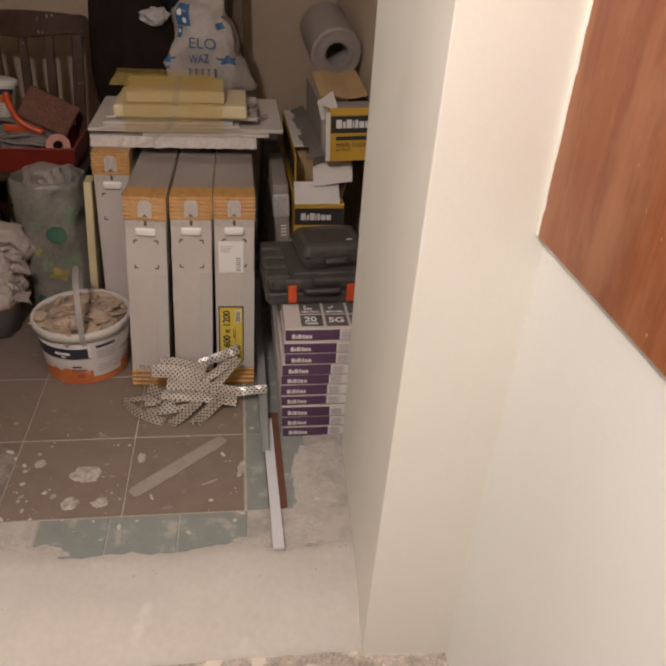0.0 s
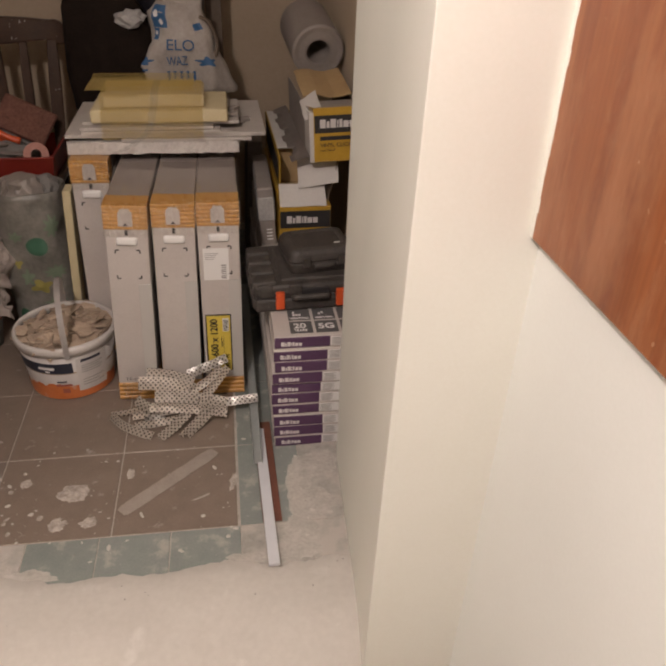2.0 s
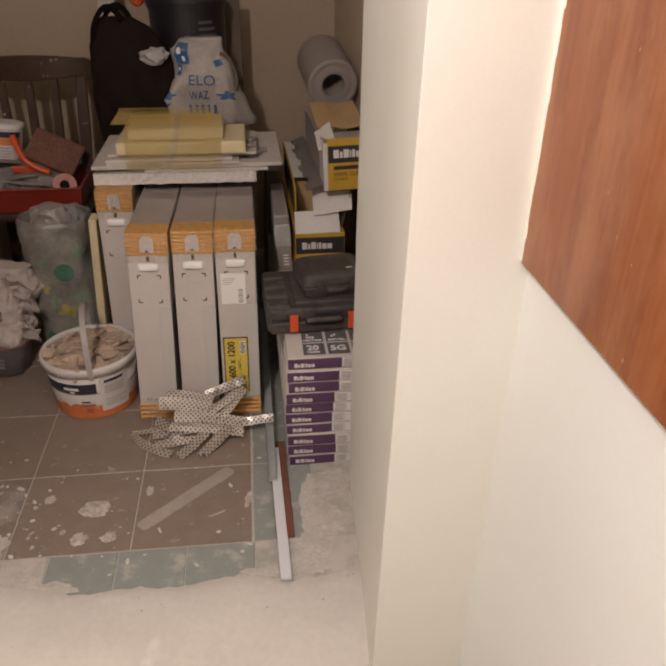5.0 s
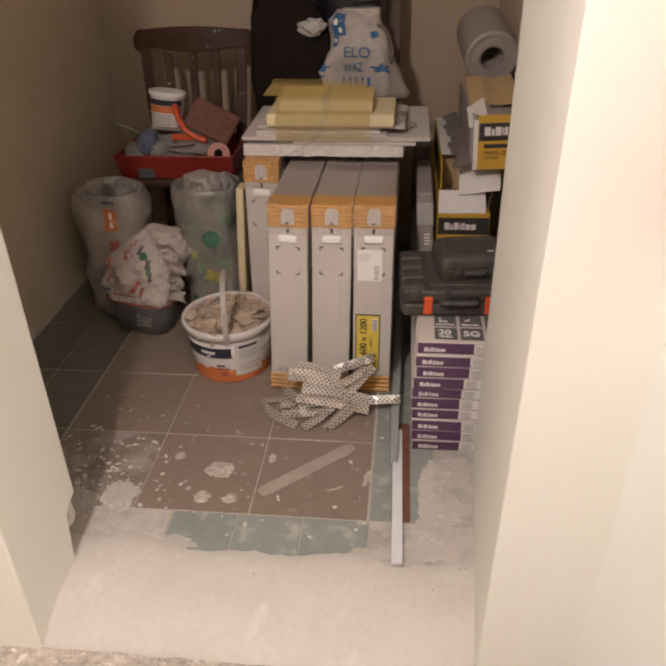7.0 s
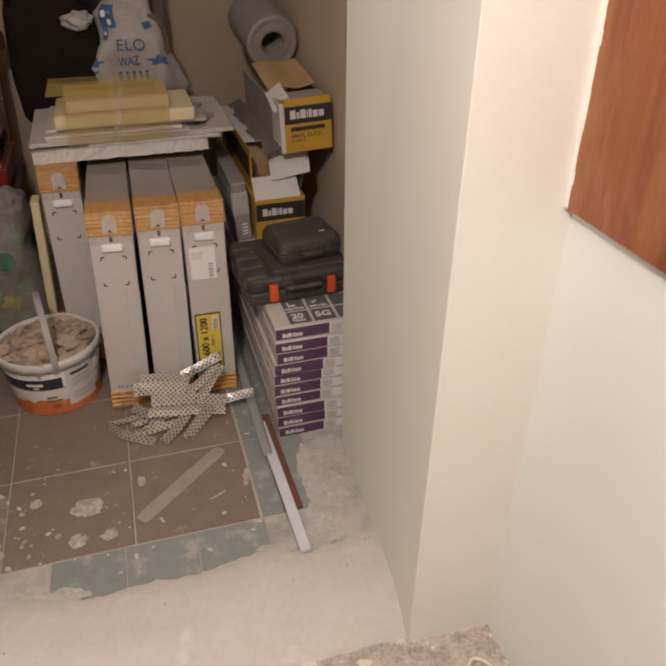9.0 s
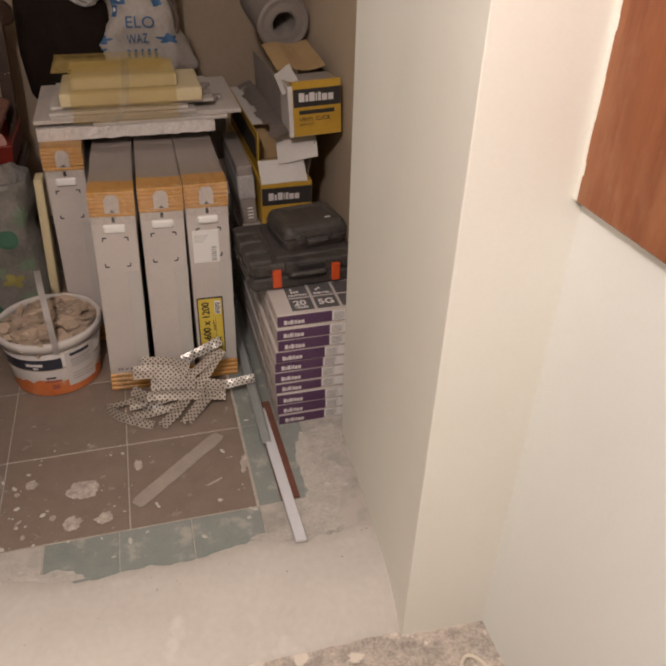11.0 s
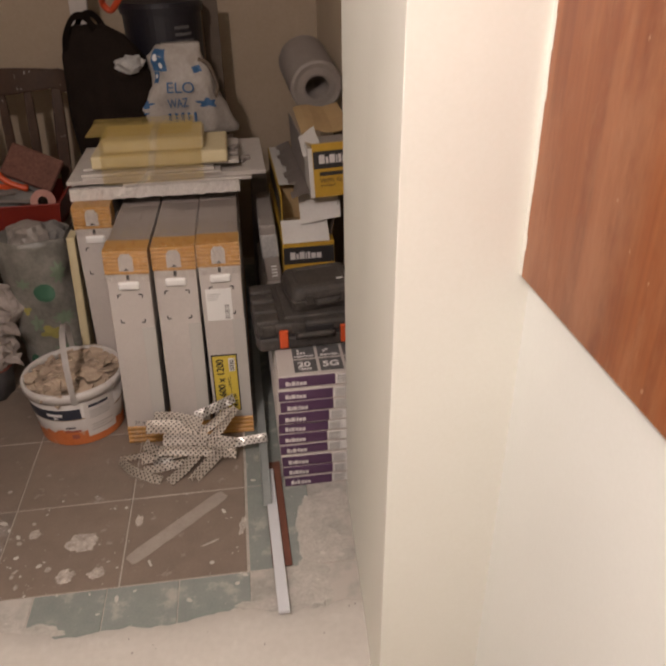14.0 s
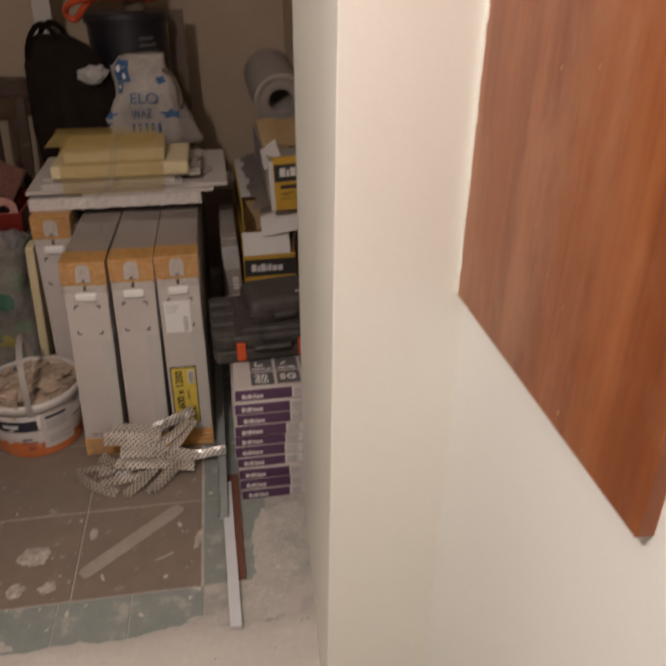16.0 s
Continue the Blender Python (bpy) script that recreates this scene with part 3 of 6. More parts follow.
def radiator_carton(label, m, height=0.637, width=0.117, depth=1.2, stickers=False, size_print=True):
    e = thing("radiator_box", label, "box", "radiator boxes", at=m)
    w = width / 2 - 0.001
    top0 = height - 0.071
    part("body", rounded(-w, w, 0.002, depth, 0.06, top0 + 0.01, 0.003), M_CARTON, e)
    part("end_cap", ribbed_cap(width / 2, 0.075, top0, height, 6), M_ORANGE, e, "orange corrugated end cap")
    part("end_cap", ribbed_cap(width / 2, depth, 0.0, 0.062, 4), M_ORANGE, e, "orange corrugated end cap")
    part("lid", rounded(-w, w, 0.074, depth, top0 + 0.009, height - 0.001, 0.003), M_LID, e, "dusty grey carton top")
    # house-shaped window in the cap
    bm = bmesh.new()
    pts = [(-0.019, 0.012), (0.019, 0.012), (0.019, 0.050), (0.011, 0.061), (-0.011, 0.061), (-0.019, 0.050)]
    f = bm.faces.new([bm.verts.new((x, -0.0035, top0 + z)) for x, z in pts])
    g = bmesh.ops.extrude_face_region(bm, geom=[f])
    bmesh.ops.translate(bm, vec=(0, 0.004, 0), verts=[v for v in g["geom"] if isinstance(v, bmesh.types.BMVert)])
    part("cap_window", bm, M_CARTON, e, "white house-shaped cutout")
    bm = bmesh.new()
    f = bm.faces.new([bm.verts.new((x, -0.004, top0 + z)) for x, z in ((-0.007, 0.014), (0.007, 0.014), (0, 0.022))])
    part("arrow", bm, M_PRINT_BLACK, e)
    bar(e, M_PRINT_BLACK, -0.004, 0.004, 0.002, top0 - 0.016, top0 - 0.001)
    part("handle_tab", rounded(-0.029, 0.029, -0.007, 0.008, top0 - 0.045, top0 - 0.021, 0.0069, 5), M_STICKER, e, "white pressed handle tab", smooth=True)
    for sx in (-1, 1):
        for zz, d in ((top0 - 0.060, -1), (top0 - 0.147, 1)):
            bm = bmesh.new()
            x = sx * 0.033
            box(bm, min(x, x - sx * 0.010), max(x, x - sx * 0.010), 0.0012, 0.0025, zz - 0.0017, zz + 0.0017)
            box(bm, x - 0.0017, x + 0.0017, 0.0012, 0.0025, min(zz, zz + d * 0.010), max(zz, zz + d * 0.010))
            part("corner_mark", bm, M_PRINT_BLACK, e)
    part("tape", rounded(0.022, w + 0.0008, 0.0008, 0.3, 0.062, top0 - 0.165, 0.0006, 1), M_TAPE, e, "strip of clear packing tape")
    if size_print:
        writing("22 x 600", 0.0135, M_SACK_DARK, e, pose(-0.036, 0.0012, 0.072) @ FRONT, width=0.062)
    # crumpled stretch film over the cap's front and top edge
    bm = bmesh.new()
    run = [(0.34, 0.0), (0.22, 0.0), (0.13, 0.0), (0.08, 0.0), (0.05, 0.0), (0.025, 0.0), (0.01, 0.0), (0.0, -0.004), (-0.001, -0.012), (-0.001, -0.022), (-0.001, -0.032), (-0.001, -0.042), (-0.001, -0.052), (-0.001, -0.062), (-0.001, -0.074), (0.001, -0.09)]
    seed = m.translation.x * 40
    g = []
    for k, (py, pz) in enumerate(run):
        row = []
        for i in range(19):
            px = -width / 2 - 0.001 + (width + 0.006) * i / 18
            d = 0.0062 + 0.0030 * noise.noise((px * 90, k * 0.9, seed)) + 0.002 * noise.noise((px * 240, k * 2.1, seed))
            row.append(bm.verts.new((px, py - (d if pz < 0 or py < 0.02 else 0), height + pz + (d if pz > -0.006 else 0))))
        g.append(row)
    for k in range(len(run) - 1):
        for i in range(18):
            bm.faces.new((g[k][i], g[k + 1][i], g[k + 1][i + 1], g[k][i + 1]))
    part("stretch_film", bm, M_FILM, e, "clear crinkled stretch film")
    if stickers:
        stk = part("sticker", rounded(-0.046, 0.026, 0.0, 0.003, top0 - 0.165, top0 - 0.066, 0.0004, 1), M_STICKER, e, "white address sticker")
        for k in range(7):
            bar(stk, M_PRINT_GREY, 0.004, 0.018, 0.0, top0 - 0.16 + 0.0065 * k, top0 - 0.16 + 0.0065 * k + (0.003 if k % 3 else 0.0045))
        for k in range(4):
            bar(stk, M_PRINT_GREY, -0.041, -0.016 + 0.004 * k, 0.0, top0 - 0.100 + 0.006 * k, top0 - 0.0986 + 0.006 * k)
        lz = 0.024
        part("size_label", rounded(-0.050, 0.026, -0.0005, 0.003, 0.062 + lz, 0.262 + lz, 0.0004, 1), M_PRINT_BLACK, e)
        lab = part("size_label", rounded(-0.0465, 0.0225, -0.0015, 0.003, 0.0655 + lz, 0.2585 + lz, 0.0004, 1), M_YELLOW_LABEL, e, "yellow size label with black writing")
        writing("22-600 x 1200", 0.030, M_PRINT_BLACK, lab, pose(-0.016, -0.0022, 0.080 + lz) @ pose(0, 0, 0, 0, -90, 0) @ FRONT, width=0.168, bold=0.0006)
        writing("1972 W", 0.017, M_PRINT_BLACK, lab, pose(0.017, -0.0022, 0.07 + lz) @ pose(0, 0, 0, 0, -90, 0) @ FRONT, width=0.052, bold=0.0003)
        bar(lab, M_PRINT_BLACK, 0.0005, 0.0015, -0.0015, 0.07 + lz, 0.19 + lz)
        part("barcode_patch", rounded(0.000, 0.018, -0.002, 0.002, 0.205 + lz, 0.25 + lz, 0.0003, 1), M_STICKER, lab)
        for k in range(9):
            bar(lab, M_PRINT_BLACK, 0.002, 0.016, -0.002, 0.208 + lz + 0.0043 * k, 0.2098 + lz + 0.0043 * k)
        for k in range(3):
            bar(lab, M_PRINT_BLACK, -0.006 + 0.003 * k, -0.0055 + 0.003 * k + 0.001, -0.0015, 0.15 + lz, 0.185 + lz - 0.01 * k)
    return e


radiator_carton("tall white radiator carton with orange corrugated ends and printed size", pose(-0.234, 1.972, 0, 0, 2.5, -1))
radiator_carton("tall white radiator carton with orange ends beside its twin", pose(-0.100, 1.974, 0, 0, 1.75, -0.5))
radiator_carton("white radiator carton with a yellow size label and white sticker", pose(0.031, 1.976, 0, 0, 0.7, 0), stickers=True, size_print=False)
radiator_carton("white radiator carton standing further back", pose(-0.349, 2.27, 0, 0, 1.0, 0), 0.664, 0.112, depth=0.93)
# loose clear wrapping along the labelled carton
wrap = thing("plastic_wrap", "torn clear wrapping hanging off a radiator carton", "wrapping")
sheet(lambda u, v: (0.094 + 0.006 * math.sin(v * 9) * u, 1.985 + 0.5 * u, 0.30 + 0.33 * v - 0.05 * u * v), 8, M_CLEAR, "film", wrap, 0.0006, 0.006)

# ---- cream plank leaning on the rear carton ----
bm = rounded(-0.013, 0.013, 0, 0.07, 0, 0.56, 0.004)
thing("foam_plank", "thin cream foam plank leaning on a radiator carton", "plank", bm=bm, material=M_FOAM_CREAM, at=pose(-0.452, 2.30, 0, 0, 3.2, 0))

# ---- boards and foam stacked over the cartons ----
bm = bmesh.new()
bmesh.ops.create_grid(bm, x_segments=44, y_segments=30, size=0.5)
for v in bm.verts:
    v.co = Vector((-0.144 + v.co.x * 0.51, 2.53 + v.co.y * 0.42, 0.0))
g = bmesh.ops.extrude_face_region(bm, geom=bm.faces[:])
bmesh.ops.translate(bm, vec=(0, 0, 0.036), verts=[v for v in g["geom"] if isinstance(v, bmesh.types.BMVert)])
for v in bm.verts:
    v.co += Vector((noise.noise(v.co * 45), noise.noise(v.co * 45 + Vector((7, 0, 0))), 0.5 * noise.noise(v.co * 60))) * 0.006
thing("polystyrene_slab", "rough white polystyrene slab lying across the cartons", "foam slab", bm=bm, material=M_FOAM_WHITE, at=pose(0, 0, 0.666))


def plate(x0, x1, y0, y1, z, t, label, turn=0.0):
    cx, cy = (x0 + x1) / 2, (y0 + y1) / 2
    bm = rounded(x0 - cx, x1 - cx, y0 - cy, y1 - cy, 0, t, 0.0015)
    for v in bm.verts:
        v.co += Vector((noise.noise(v.co * 50), noise.noise(v.co * 40 + Vector((3, 0, 0))), 0)) * 0.002
    return thing("plaster_plate", label, "board", "thin plates on the slab", bm=bm, material=M_BOARD_WHITE, at=pose(cx, cy, z, 0, 0, turn))


plate(-0.24, 0.150, 2.315, 2.66, 0.7035, 0.010, "thin pale plaster plate in a pile")
plate(-0.405, 0.192, 2.325, 2.72, 0.7145, 0.012, "widest pale plaster plate in the pile", 0.6)
plate(-0.352, 0.060, 2.315, 2.62, 0.7275, 0.009, "thin pale plaster plate in a pile", -0.5)
plate(-0.358, 0.035, 2.32, 2.60, 0.7375, 0.009, "thin pale plaster plate in a pile", 0.8)
plate(-0.350, 0.115, 2.345, 2.62, 0.7475, 0.009, "thin pale plaster plate in a pile", -0.3)


def foam_block(x0, x1, y0, y1, z0, z1, turn, label):
    cx, cy = (x0 + x1) / 2, (y0 + y1) / 2
    bm = rounded(x0 - cx, x1 - cx, y0 - cy, y1 - cy, 0, z1 - z0, 0.007, 3)
    return thing("foam_block", label, "foam block", "cream foam blocks", bm=bm, material=M_FOAM_CREAM, at=pose(cx, cy, z0, 0, 0, turn))


foam_block(-0.322, 0.082, 2.325, 2.56, 0.757, 0.796, 0, "wide cream foam block on thin plates")
foam_block(-0.285, 0.012, 2.350, 2.53, 0.7965, 0.833, 0.8, "smaller cream foam block on top of the pile")


def net(label, x0, x1, path, pitch=0.0058, rad=0.00046, fray=0.0):
    """A mesh of thin strands draped along a path in y and z."""
    bm = bmesh.new()
    n = int((x1 - x0) / pitch)
    pts = curve_pts([(0, y, z) for y, z in path], 6)
    for k in range(n + 1):
        x = x0 + pitch * k
        d = fray * noise.noise((k * 0.9, 3, 0))
        tube(bm, [(x + 0.0015 * noise.noise((k, p.y * 20, 1)), p.y, p.z) for p in pts] + ([] if not fray else [(x + d, pts[-1].y + 0.02, pts[-1].z - 0.01)]), rad, 3)
    length = 0
    for a, b in zip(pts, pts[1:]):
        m = int((b - a).length / 0.009) + 1
        for j in range(m):
            p = a + (b - a) * j / m
            tube(bm, [(x0, p.y, p.z), (x1, p.y, p.z)], rad, 3)
    e = thing("plaster_net", label, "mesh net", "yellow plaster nets", bm=bm, material=M_NET)
    return e


net("yellow glass-fibre net wrapped over the foam pile", -0.290, 0.006, [(2.305, 0.716), (2.309, 0.735), (2.311, 0.755), (2.317, 0.773), (2.318, 0.793), (2.337, 0.802), (2.343, 0.827), (2.362, 0.838), (2.45, 0.839), (2.53, 0.838)])
net("yellow glass-fibre net lying over the upper foam block", -0.335, -0.02, [(2.38, 0.842), (2.45, 0.844), (2.53, 0.843), (2.58, 0.850)], fray=0.01)
# clear tape band holding the pile
band = thing("tape_band", "crinkled clear tape round the foam pile", "tape")
pts = curve_pts([(-0.128, 2.50, 0.847), (-0.13, 2.40, 0.848), (-0.132, 2.340, 0.836), (-0.134, 2.333, 0.806), (-0.14, 2.310, 0.788), (-0.148, 2.303, 0.75), (-0.17, 2.295, 0.725), (-0.215, 2.290, 0.695), (-0.25, 2.290, 0.680)], 5)
bm = bmesh.new()
rows = []
for k, p in enumerate(pts):
    w = 0.011 + 0.003 * noise.noise((k * 0.8, 0, 0))
    rows.append([bm.verts.new(p + Vector((s * w, 0.003 * noise.noise((k * .7, s * 3, 2)), 0.004 * noise.noise((k * .9, s * 3, 5)) + abs(s) * 0.002))) for s in (-1, -0.3, 0.4, 1)])
for a, b in zip(rows, rows[1:]):
    for i in range(3):
        bm.faces.new((a[i], a[i + 1], b[i + 1], b[i]))
bmesh.ops.solidify(bm, geom=bm.faces[:], thickness=0.0006)
part("tape", bm, M_CLEAR, band)
# offcuts at the end of the pile
for k, (x, y, t) in enumerate(((0.09, 2.40, 20), (0.115, 2.43, -30), (0.10, 2.47, 60), (0.13, 2.45, 10))):
    bm = rounded(-0.02, 0.02, -0.012, 0.012, 0, 0.012, 0.002)
    thing("plaster_offcut", "small grey plaster offcut on the plates", "offcut", "plaster offcuts", bm=bm, material=M_CARD_GREY, at=pose(x, y, 0.757 if x < 0.112 else 0.7275, 0, 0, t))

def brand_shapes(parent, x0, z0, h, y):
    """A brand mark as a row of plain pale blocks."""
    for px0, px1, pz in ((0.0, 0.62, 0.92), (0.72, 1.02, 0.70), (1.12, 1.72, 0.92), (1.82, 1.98, 0.80), (2.08, 2.40, 0.88), (2.50, 3.08, 0.70), (3.18, 3.76, 0.70)):
        part("brand_mark", rounded(x0 + px0 * h, x0 + px1 * h, y - 0.0007, y + 0.0007, z0, z0 + pz * h, min(0.0025, 0.14 * h), 2), M_BRAND, parent)


M_BRAND = mat("pale_brand_print", (0.62, 0.59, 0.58), 0.5)

# ---- stack of flooring packs ----
jit = [0.004, 0.0, 0.0, -0.002, -0.004, -0.003, -0.001, 0.006, 0.003, 0.006]
turns = [0.6, 0.2, -0.3, 0.5, 0.3, -0.2, 0.4, 0.2, 0.0, 0.1]
purple_w = [0.133, 0.14, 0.138, 0.130, 0.132, 0.134, 0.135, 0.14, 0.143, 0.147]
for k in range(10):
    h = 0.0375
    z = h * k
    top = k == 9
    lab = "topmost flooring carton, white top with dark square symbols" if top else "purple-ended white carton of vinyl flooring in a stack"
    e = thing("flooring_pack", lab, "box", "stacked flooring packs", at=pose(0.163 + jit[k], 1.700 - 0.012 * (k > 5) - 0.002 * (k % 3), z, 0, 0, turns[k]))
    part("carton", rounded(0, 0.235, 0, 1.2, 0.0008, h - 0.0006, 0.002), M_CARTON, e)
    pw = purple_w[k]
    bm = rounded(0.001, pw, -0.0012, 0.004, 0.002 + 0.001 * (k % 2), h - (0.006 if k in (3, 5, 8, 0) else 0.003), 0.0008, 1)
    end = part("purple_end", bm, M_PURPLE, e, "purple printed end")
    brand_shapes(end, 0.018, 0.008, 0.0145, -0.0012)
    code = part("barcode_label", rounded(pw + 0.002, 0.215, -0.001, 0.003, 0.004, h - 0.006, 0.0004, 1), M_STICKER, e, "white barcode label")
    for j in range(6):
        bar(code, M_PRINT_GREY, pw + 0.005, pw + 0.032 + 0.006 * (j % 2), -0.001, 0.007 + 0.004 * j, 0.009 + 0.004 * j)
    for j in range(9):
        bm = bmesh.new()
        y0 = 0.08 + 0.085 * j
        box(bm, -0.0008, 0.001, y0, y0 + 0.03 + 0.02 * (j % 3), 0.010, 0.026)
        part("side_print", bm, M_PRINT_GREY, e)
    if top:
        for ix in range(3):
            for iy in range(4):
                x0, y0 = 0.045 + 0.068 * ix, 0.015 + 0.068 * iy
                part("symbol_square", rounded(x0, x0 + 0.06, y0, y0 + 0.06, h - 0.002, h + 0.0002, 0.0003, 1), M_SACK_DARK, e, "dark square with a white symbol")
        up = pose(0, 0, h + 0.0004)
        writing("20", 0.034, M_PRINT_WHITE, e, up @ pose(0.055, 0.040, 0), bold=0.0008)
        writing("YEARS", 0.014, M_PRINT_WHITE, e, up @ pose(0.055, 0.024, 0), bold=0.0004, width=0.036)
        writing("5G", 0.036, M_PRINT_WHITE, e, up @ pose(0.120, 0.034, 0), bold=0.0010)
        writing("HEATING", 0.012, M_PRINT_WHITE, e, up @ pose(0.049, 0.088, 0), bold=0.0004, width=0.05)
        writing("BEVEL", 0.012, M_PRINT_WHITE, e, up @ pose(0.118, 0.088, 0), bold=0.0004, width=0.05)
        for x0, y0 in ((0.058, 0.104), (0.066, 0.104), (0.074, 0.104), (0.058, 0.118), (0.128, 0.108), (0.136, 0.114)):
            bm = bmesh.new()
            box(bm, x0, x0 + 0.006, y0, y0 + 0.01, h, h + 0.0006)
            part("symbol", bm, M_PRINT_WHITE, e)
STACK = 0.375

# ---- power tool cases ----
case = thing("tool_case", "dusty dark grey tool case with orange latches, lying on the packs", "tool case", at=pose(0.128, 1.815, STACK + 0.001, 0, 0, 3))
W, D, H = 0.30, 0.27, 0.085
part("lower_shell", rounded(0, W, 0, D, 0, H * 0.46, 0.010, 4), M_DARK_PLASTIC, case, smooth=True)
part("seam", rounded(0.004, W - 0.004, 0.003, D - 0.003, H * 0.44, H * 0.54, 0.001, 1), M_PRINT_BLACK, case)
part("upper_shell", rounded(0.001, W - 0.001, 0.001, D - 0.001, H * 0.52, H - 0.006, 0.011, 4), M_DARK_PLASTIC, case, smooth=True)
part("raised_panel", rounded(0.075, W - 0.02, 0.03, D - 0.03, H - 0.012, H, 0.005, 3), M_DARK_PLASTIC, case, smooth=True)
for k in range(4):
    part("rib", rounded(-0.004, 0.062, 0.010 + 0.063 * k, 0.055 + 0.063 * k, H * 0.56, H + 0.002, 0.007, 3), M_DARK_PLASTIC, case, smooth=True)
    part("side_rib", rounded(-0.005, 0.01, 0.012 + 0.063 * k, 0.052 + 0.063 * k, 0.006, H * 0.42, 0.004, 2), M_DARK_PLASTIC, case, smooth=True)
for x in (0.012, 0.092, 0.252):
    part("front_rib", rounded(x, x + 0.036, -0.004, 0.01, H * 0.56, H - 0.004, 0.004, 2), M_DARK_PLASTIC, case, smooth=True)
for x in (0.056, 0.222):
    part("latch", rounded(x, x + 0.024, -0.008, 0.01, 0.010, 0.062, 0.003), M_LATCH, case, "orange latch")
bm = bmesh.new()
tube(bm, curve_pts([(0.105, 0.004, 0.045), (0.107, -0.012, 0.048), (0.12, -0.016, 0.05), (0.185, -0.016, 0.05), (0.198, -0.012, 0.048), (0.20, 0.004, 0.045)], 6), 0.0075)
part("handle", bm, M_DARK_PLASTIC, case, smooth=True)
# Solid black block that paints the shade of the hollow behind the handle.
part("handle_recess_shade", rounded(0.1, 0.205, -0.002, 0.01, 0.03, 0.068, 0.003), M_PRINT_BLACK, case)

small = thing("small_tool_case", "small dusty dark tool case lying askew on a larger one", "tool case", at=pose(0.228, 1.860, STACK + H + 0.003, 0, 0, 9))
bm = bmesh.new()
SHELL = [(0.0, 0.006), (0.018, 0.0), (0.030, -0.002), (0.033, 0.003), (0.036, 0.003), (0.039, -0.002), (0.056, 0.002), (0.066, 0.008), (0.071, 0.018), (0.071, 0.026), (0.067, 0.031), (0.067, 0.06)]
rows = []
for z, d in SHELL:
    row = []
    for cx, cy, a0 in ((0.188, 0.158, 0), (0.0, 0.158, 90), (0.0, 0.0, 180), (0.188, 0.0, 270)):
        for q in range(6):
            a = radians(a0 + 18 * q)
            r = 0.020
            hx, hy = (0.188 - r - d if cx else r + d), (0.158 - r - d if cy else r + d)
            row.append(bm.verts.new((hx + r * math.cos(a), hy + r * math.sin(a), z)))
    rows.append(row)
for a, b in zip(rows, rows[1:]):
    for i in range(24):
        bm.faces.new((a[i], a[(i + 1) % 24], b[(i + 1) % 24], b[i]))
bm.faces.new(rows[0][::-1])
bm.faces.new(rows[-1])
part("shell", bm, M_DARK_PLASTIC, small)
for x in (0.036, 0.134):
    part("catch", rounded(x, x + 0.022, -0.006, 0.008, 0.020, 0.050, 0.003), M_DARK_PLASTIC, small)
part("front_grip", rounded(0.066, 0.126, -0.008, 0.006, 0.014, 0.030, 0.005, 3), M_DARK_PLASTIC, small, smooth=True)
part("badge", rounded(0.135, 0.152, 0.040, 0.046, 0.0668, 0.0682, 0.0003, 1), M_STICKER, small, "small silver badge")

# ---- yellow and black underlay cartons ----
low = thing("underlay_carton", "opened yellow and black carton with a raised white flap", "box", "underlay cartons", at=pose(0.226, 2.212, STACK, 0, 0, 1))
part("body", rounded(0, 0.162, 0.003, 0.62, 0.001, 0.148, 0.002), M_YELLOW_CARD, low)
part("front_end", rounded(0.001, 0.161, 0, 0.006, 0.002, 0.147, 0.001, 1), M_YELLOW_CARD, low)
band_low = part("black_band", rounded(0.002, 0.160, -0.001, 0.003, 0.078, 0.134, 0.0003, 1), M_PRINT_BLACK, low)
brand_shapes(band_low, 0.022, 0.094, 0.026, -0.001)
sheet(lambda u, v: (0.002 + 0.145 * u, 0.0 + 0.055 * v, 0.149 + 0.055 * v), 4, M_WHITE_CARD, "flap", low, 0.002, 0.0015, "white card flap raised")
mid = thing("underlay_carton", "torn open carton, yellow outside and white inside", "box", "underlay cartons", at=pose(0.232, 2.285, STACK + 0.149, 0, 0, 1))
part("side", rounded(0, 0.004, 0, 0.55, 0.001, 0.135, 0.001, 1), M_YELLOW_CARD, mid)
part("side_print", rounded(-0.001, 0.003, 0.03, 0.5, 0.04, 0.11, 0.0003, 1), M_PRINT_BLACK, mid)
part("far_side", rounded(0.16, 0.164, 0.02, 0.55, 0.001, 0.135, 0.001, 1), M_DARK_CARD, mid)
part("base", rounded(0.004, 0.16, 0, 0.55, 0.001, 0.005, 0.001, 1), M_TAN_CARD, mid)
part("inner_wall", rounded(0.004, 0.16, 0.14, 0.145, 0.005, 0.133, 0.001, 1), M_TAN_CARD, mid)
part("cover", rounded(0.004, 0.16, 0.10, 0.55, 0.131, 0.135, 0.001, 1), M_WHITE_CARD, mid)
sheet(lambda u, v: (0.055 + 0.125 * u, -0.035 + 0.03 * v - 0.01 * u, 0.045 + 0.092 * v + 0.02 * u * (1 - v)), 4, M_WHITE_CARD, "flap", mid, 0.002, 0.002, "white torn flap hanging down", 3.0)
sheet(lambda u, v: (0.18 - 0.03 * v, -0.03 + 0.12 * u, 0.125 - 0.125 * v), 4, M_DARK_CARD, "flap", mid, 0.002, 0.002, "dark torn flap", 4.0)
top_box = thing("underlay_carton", "yellow and black carton with torn lid on top of the others", "box", "underlay cartons", at=pose(0.322, 2.215, STACK + 0.2865, 0, -2, 2))
part("body", rounded(0, 0.158, 0.003, 0.12, 0.0, 0.150, 0.002), M_YELLOW_CARD, top_box)
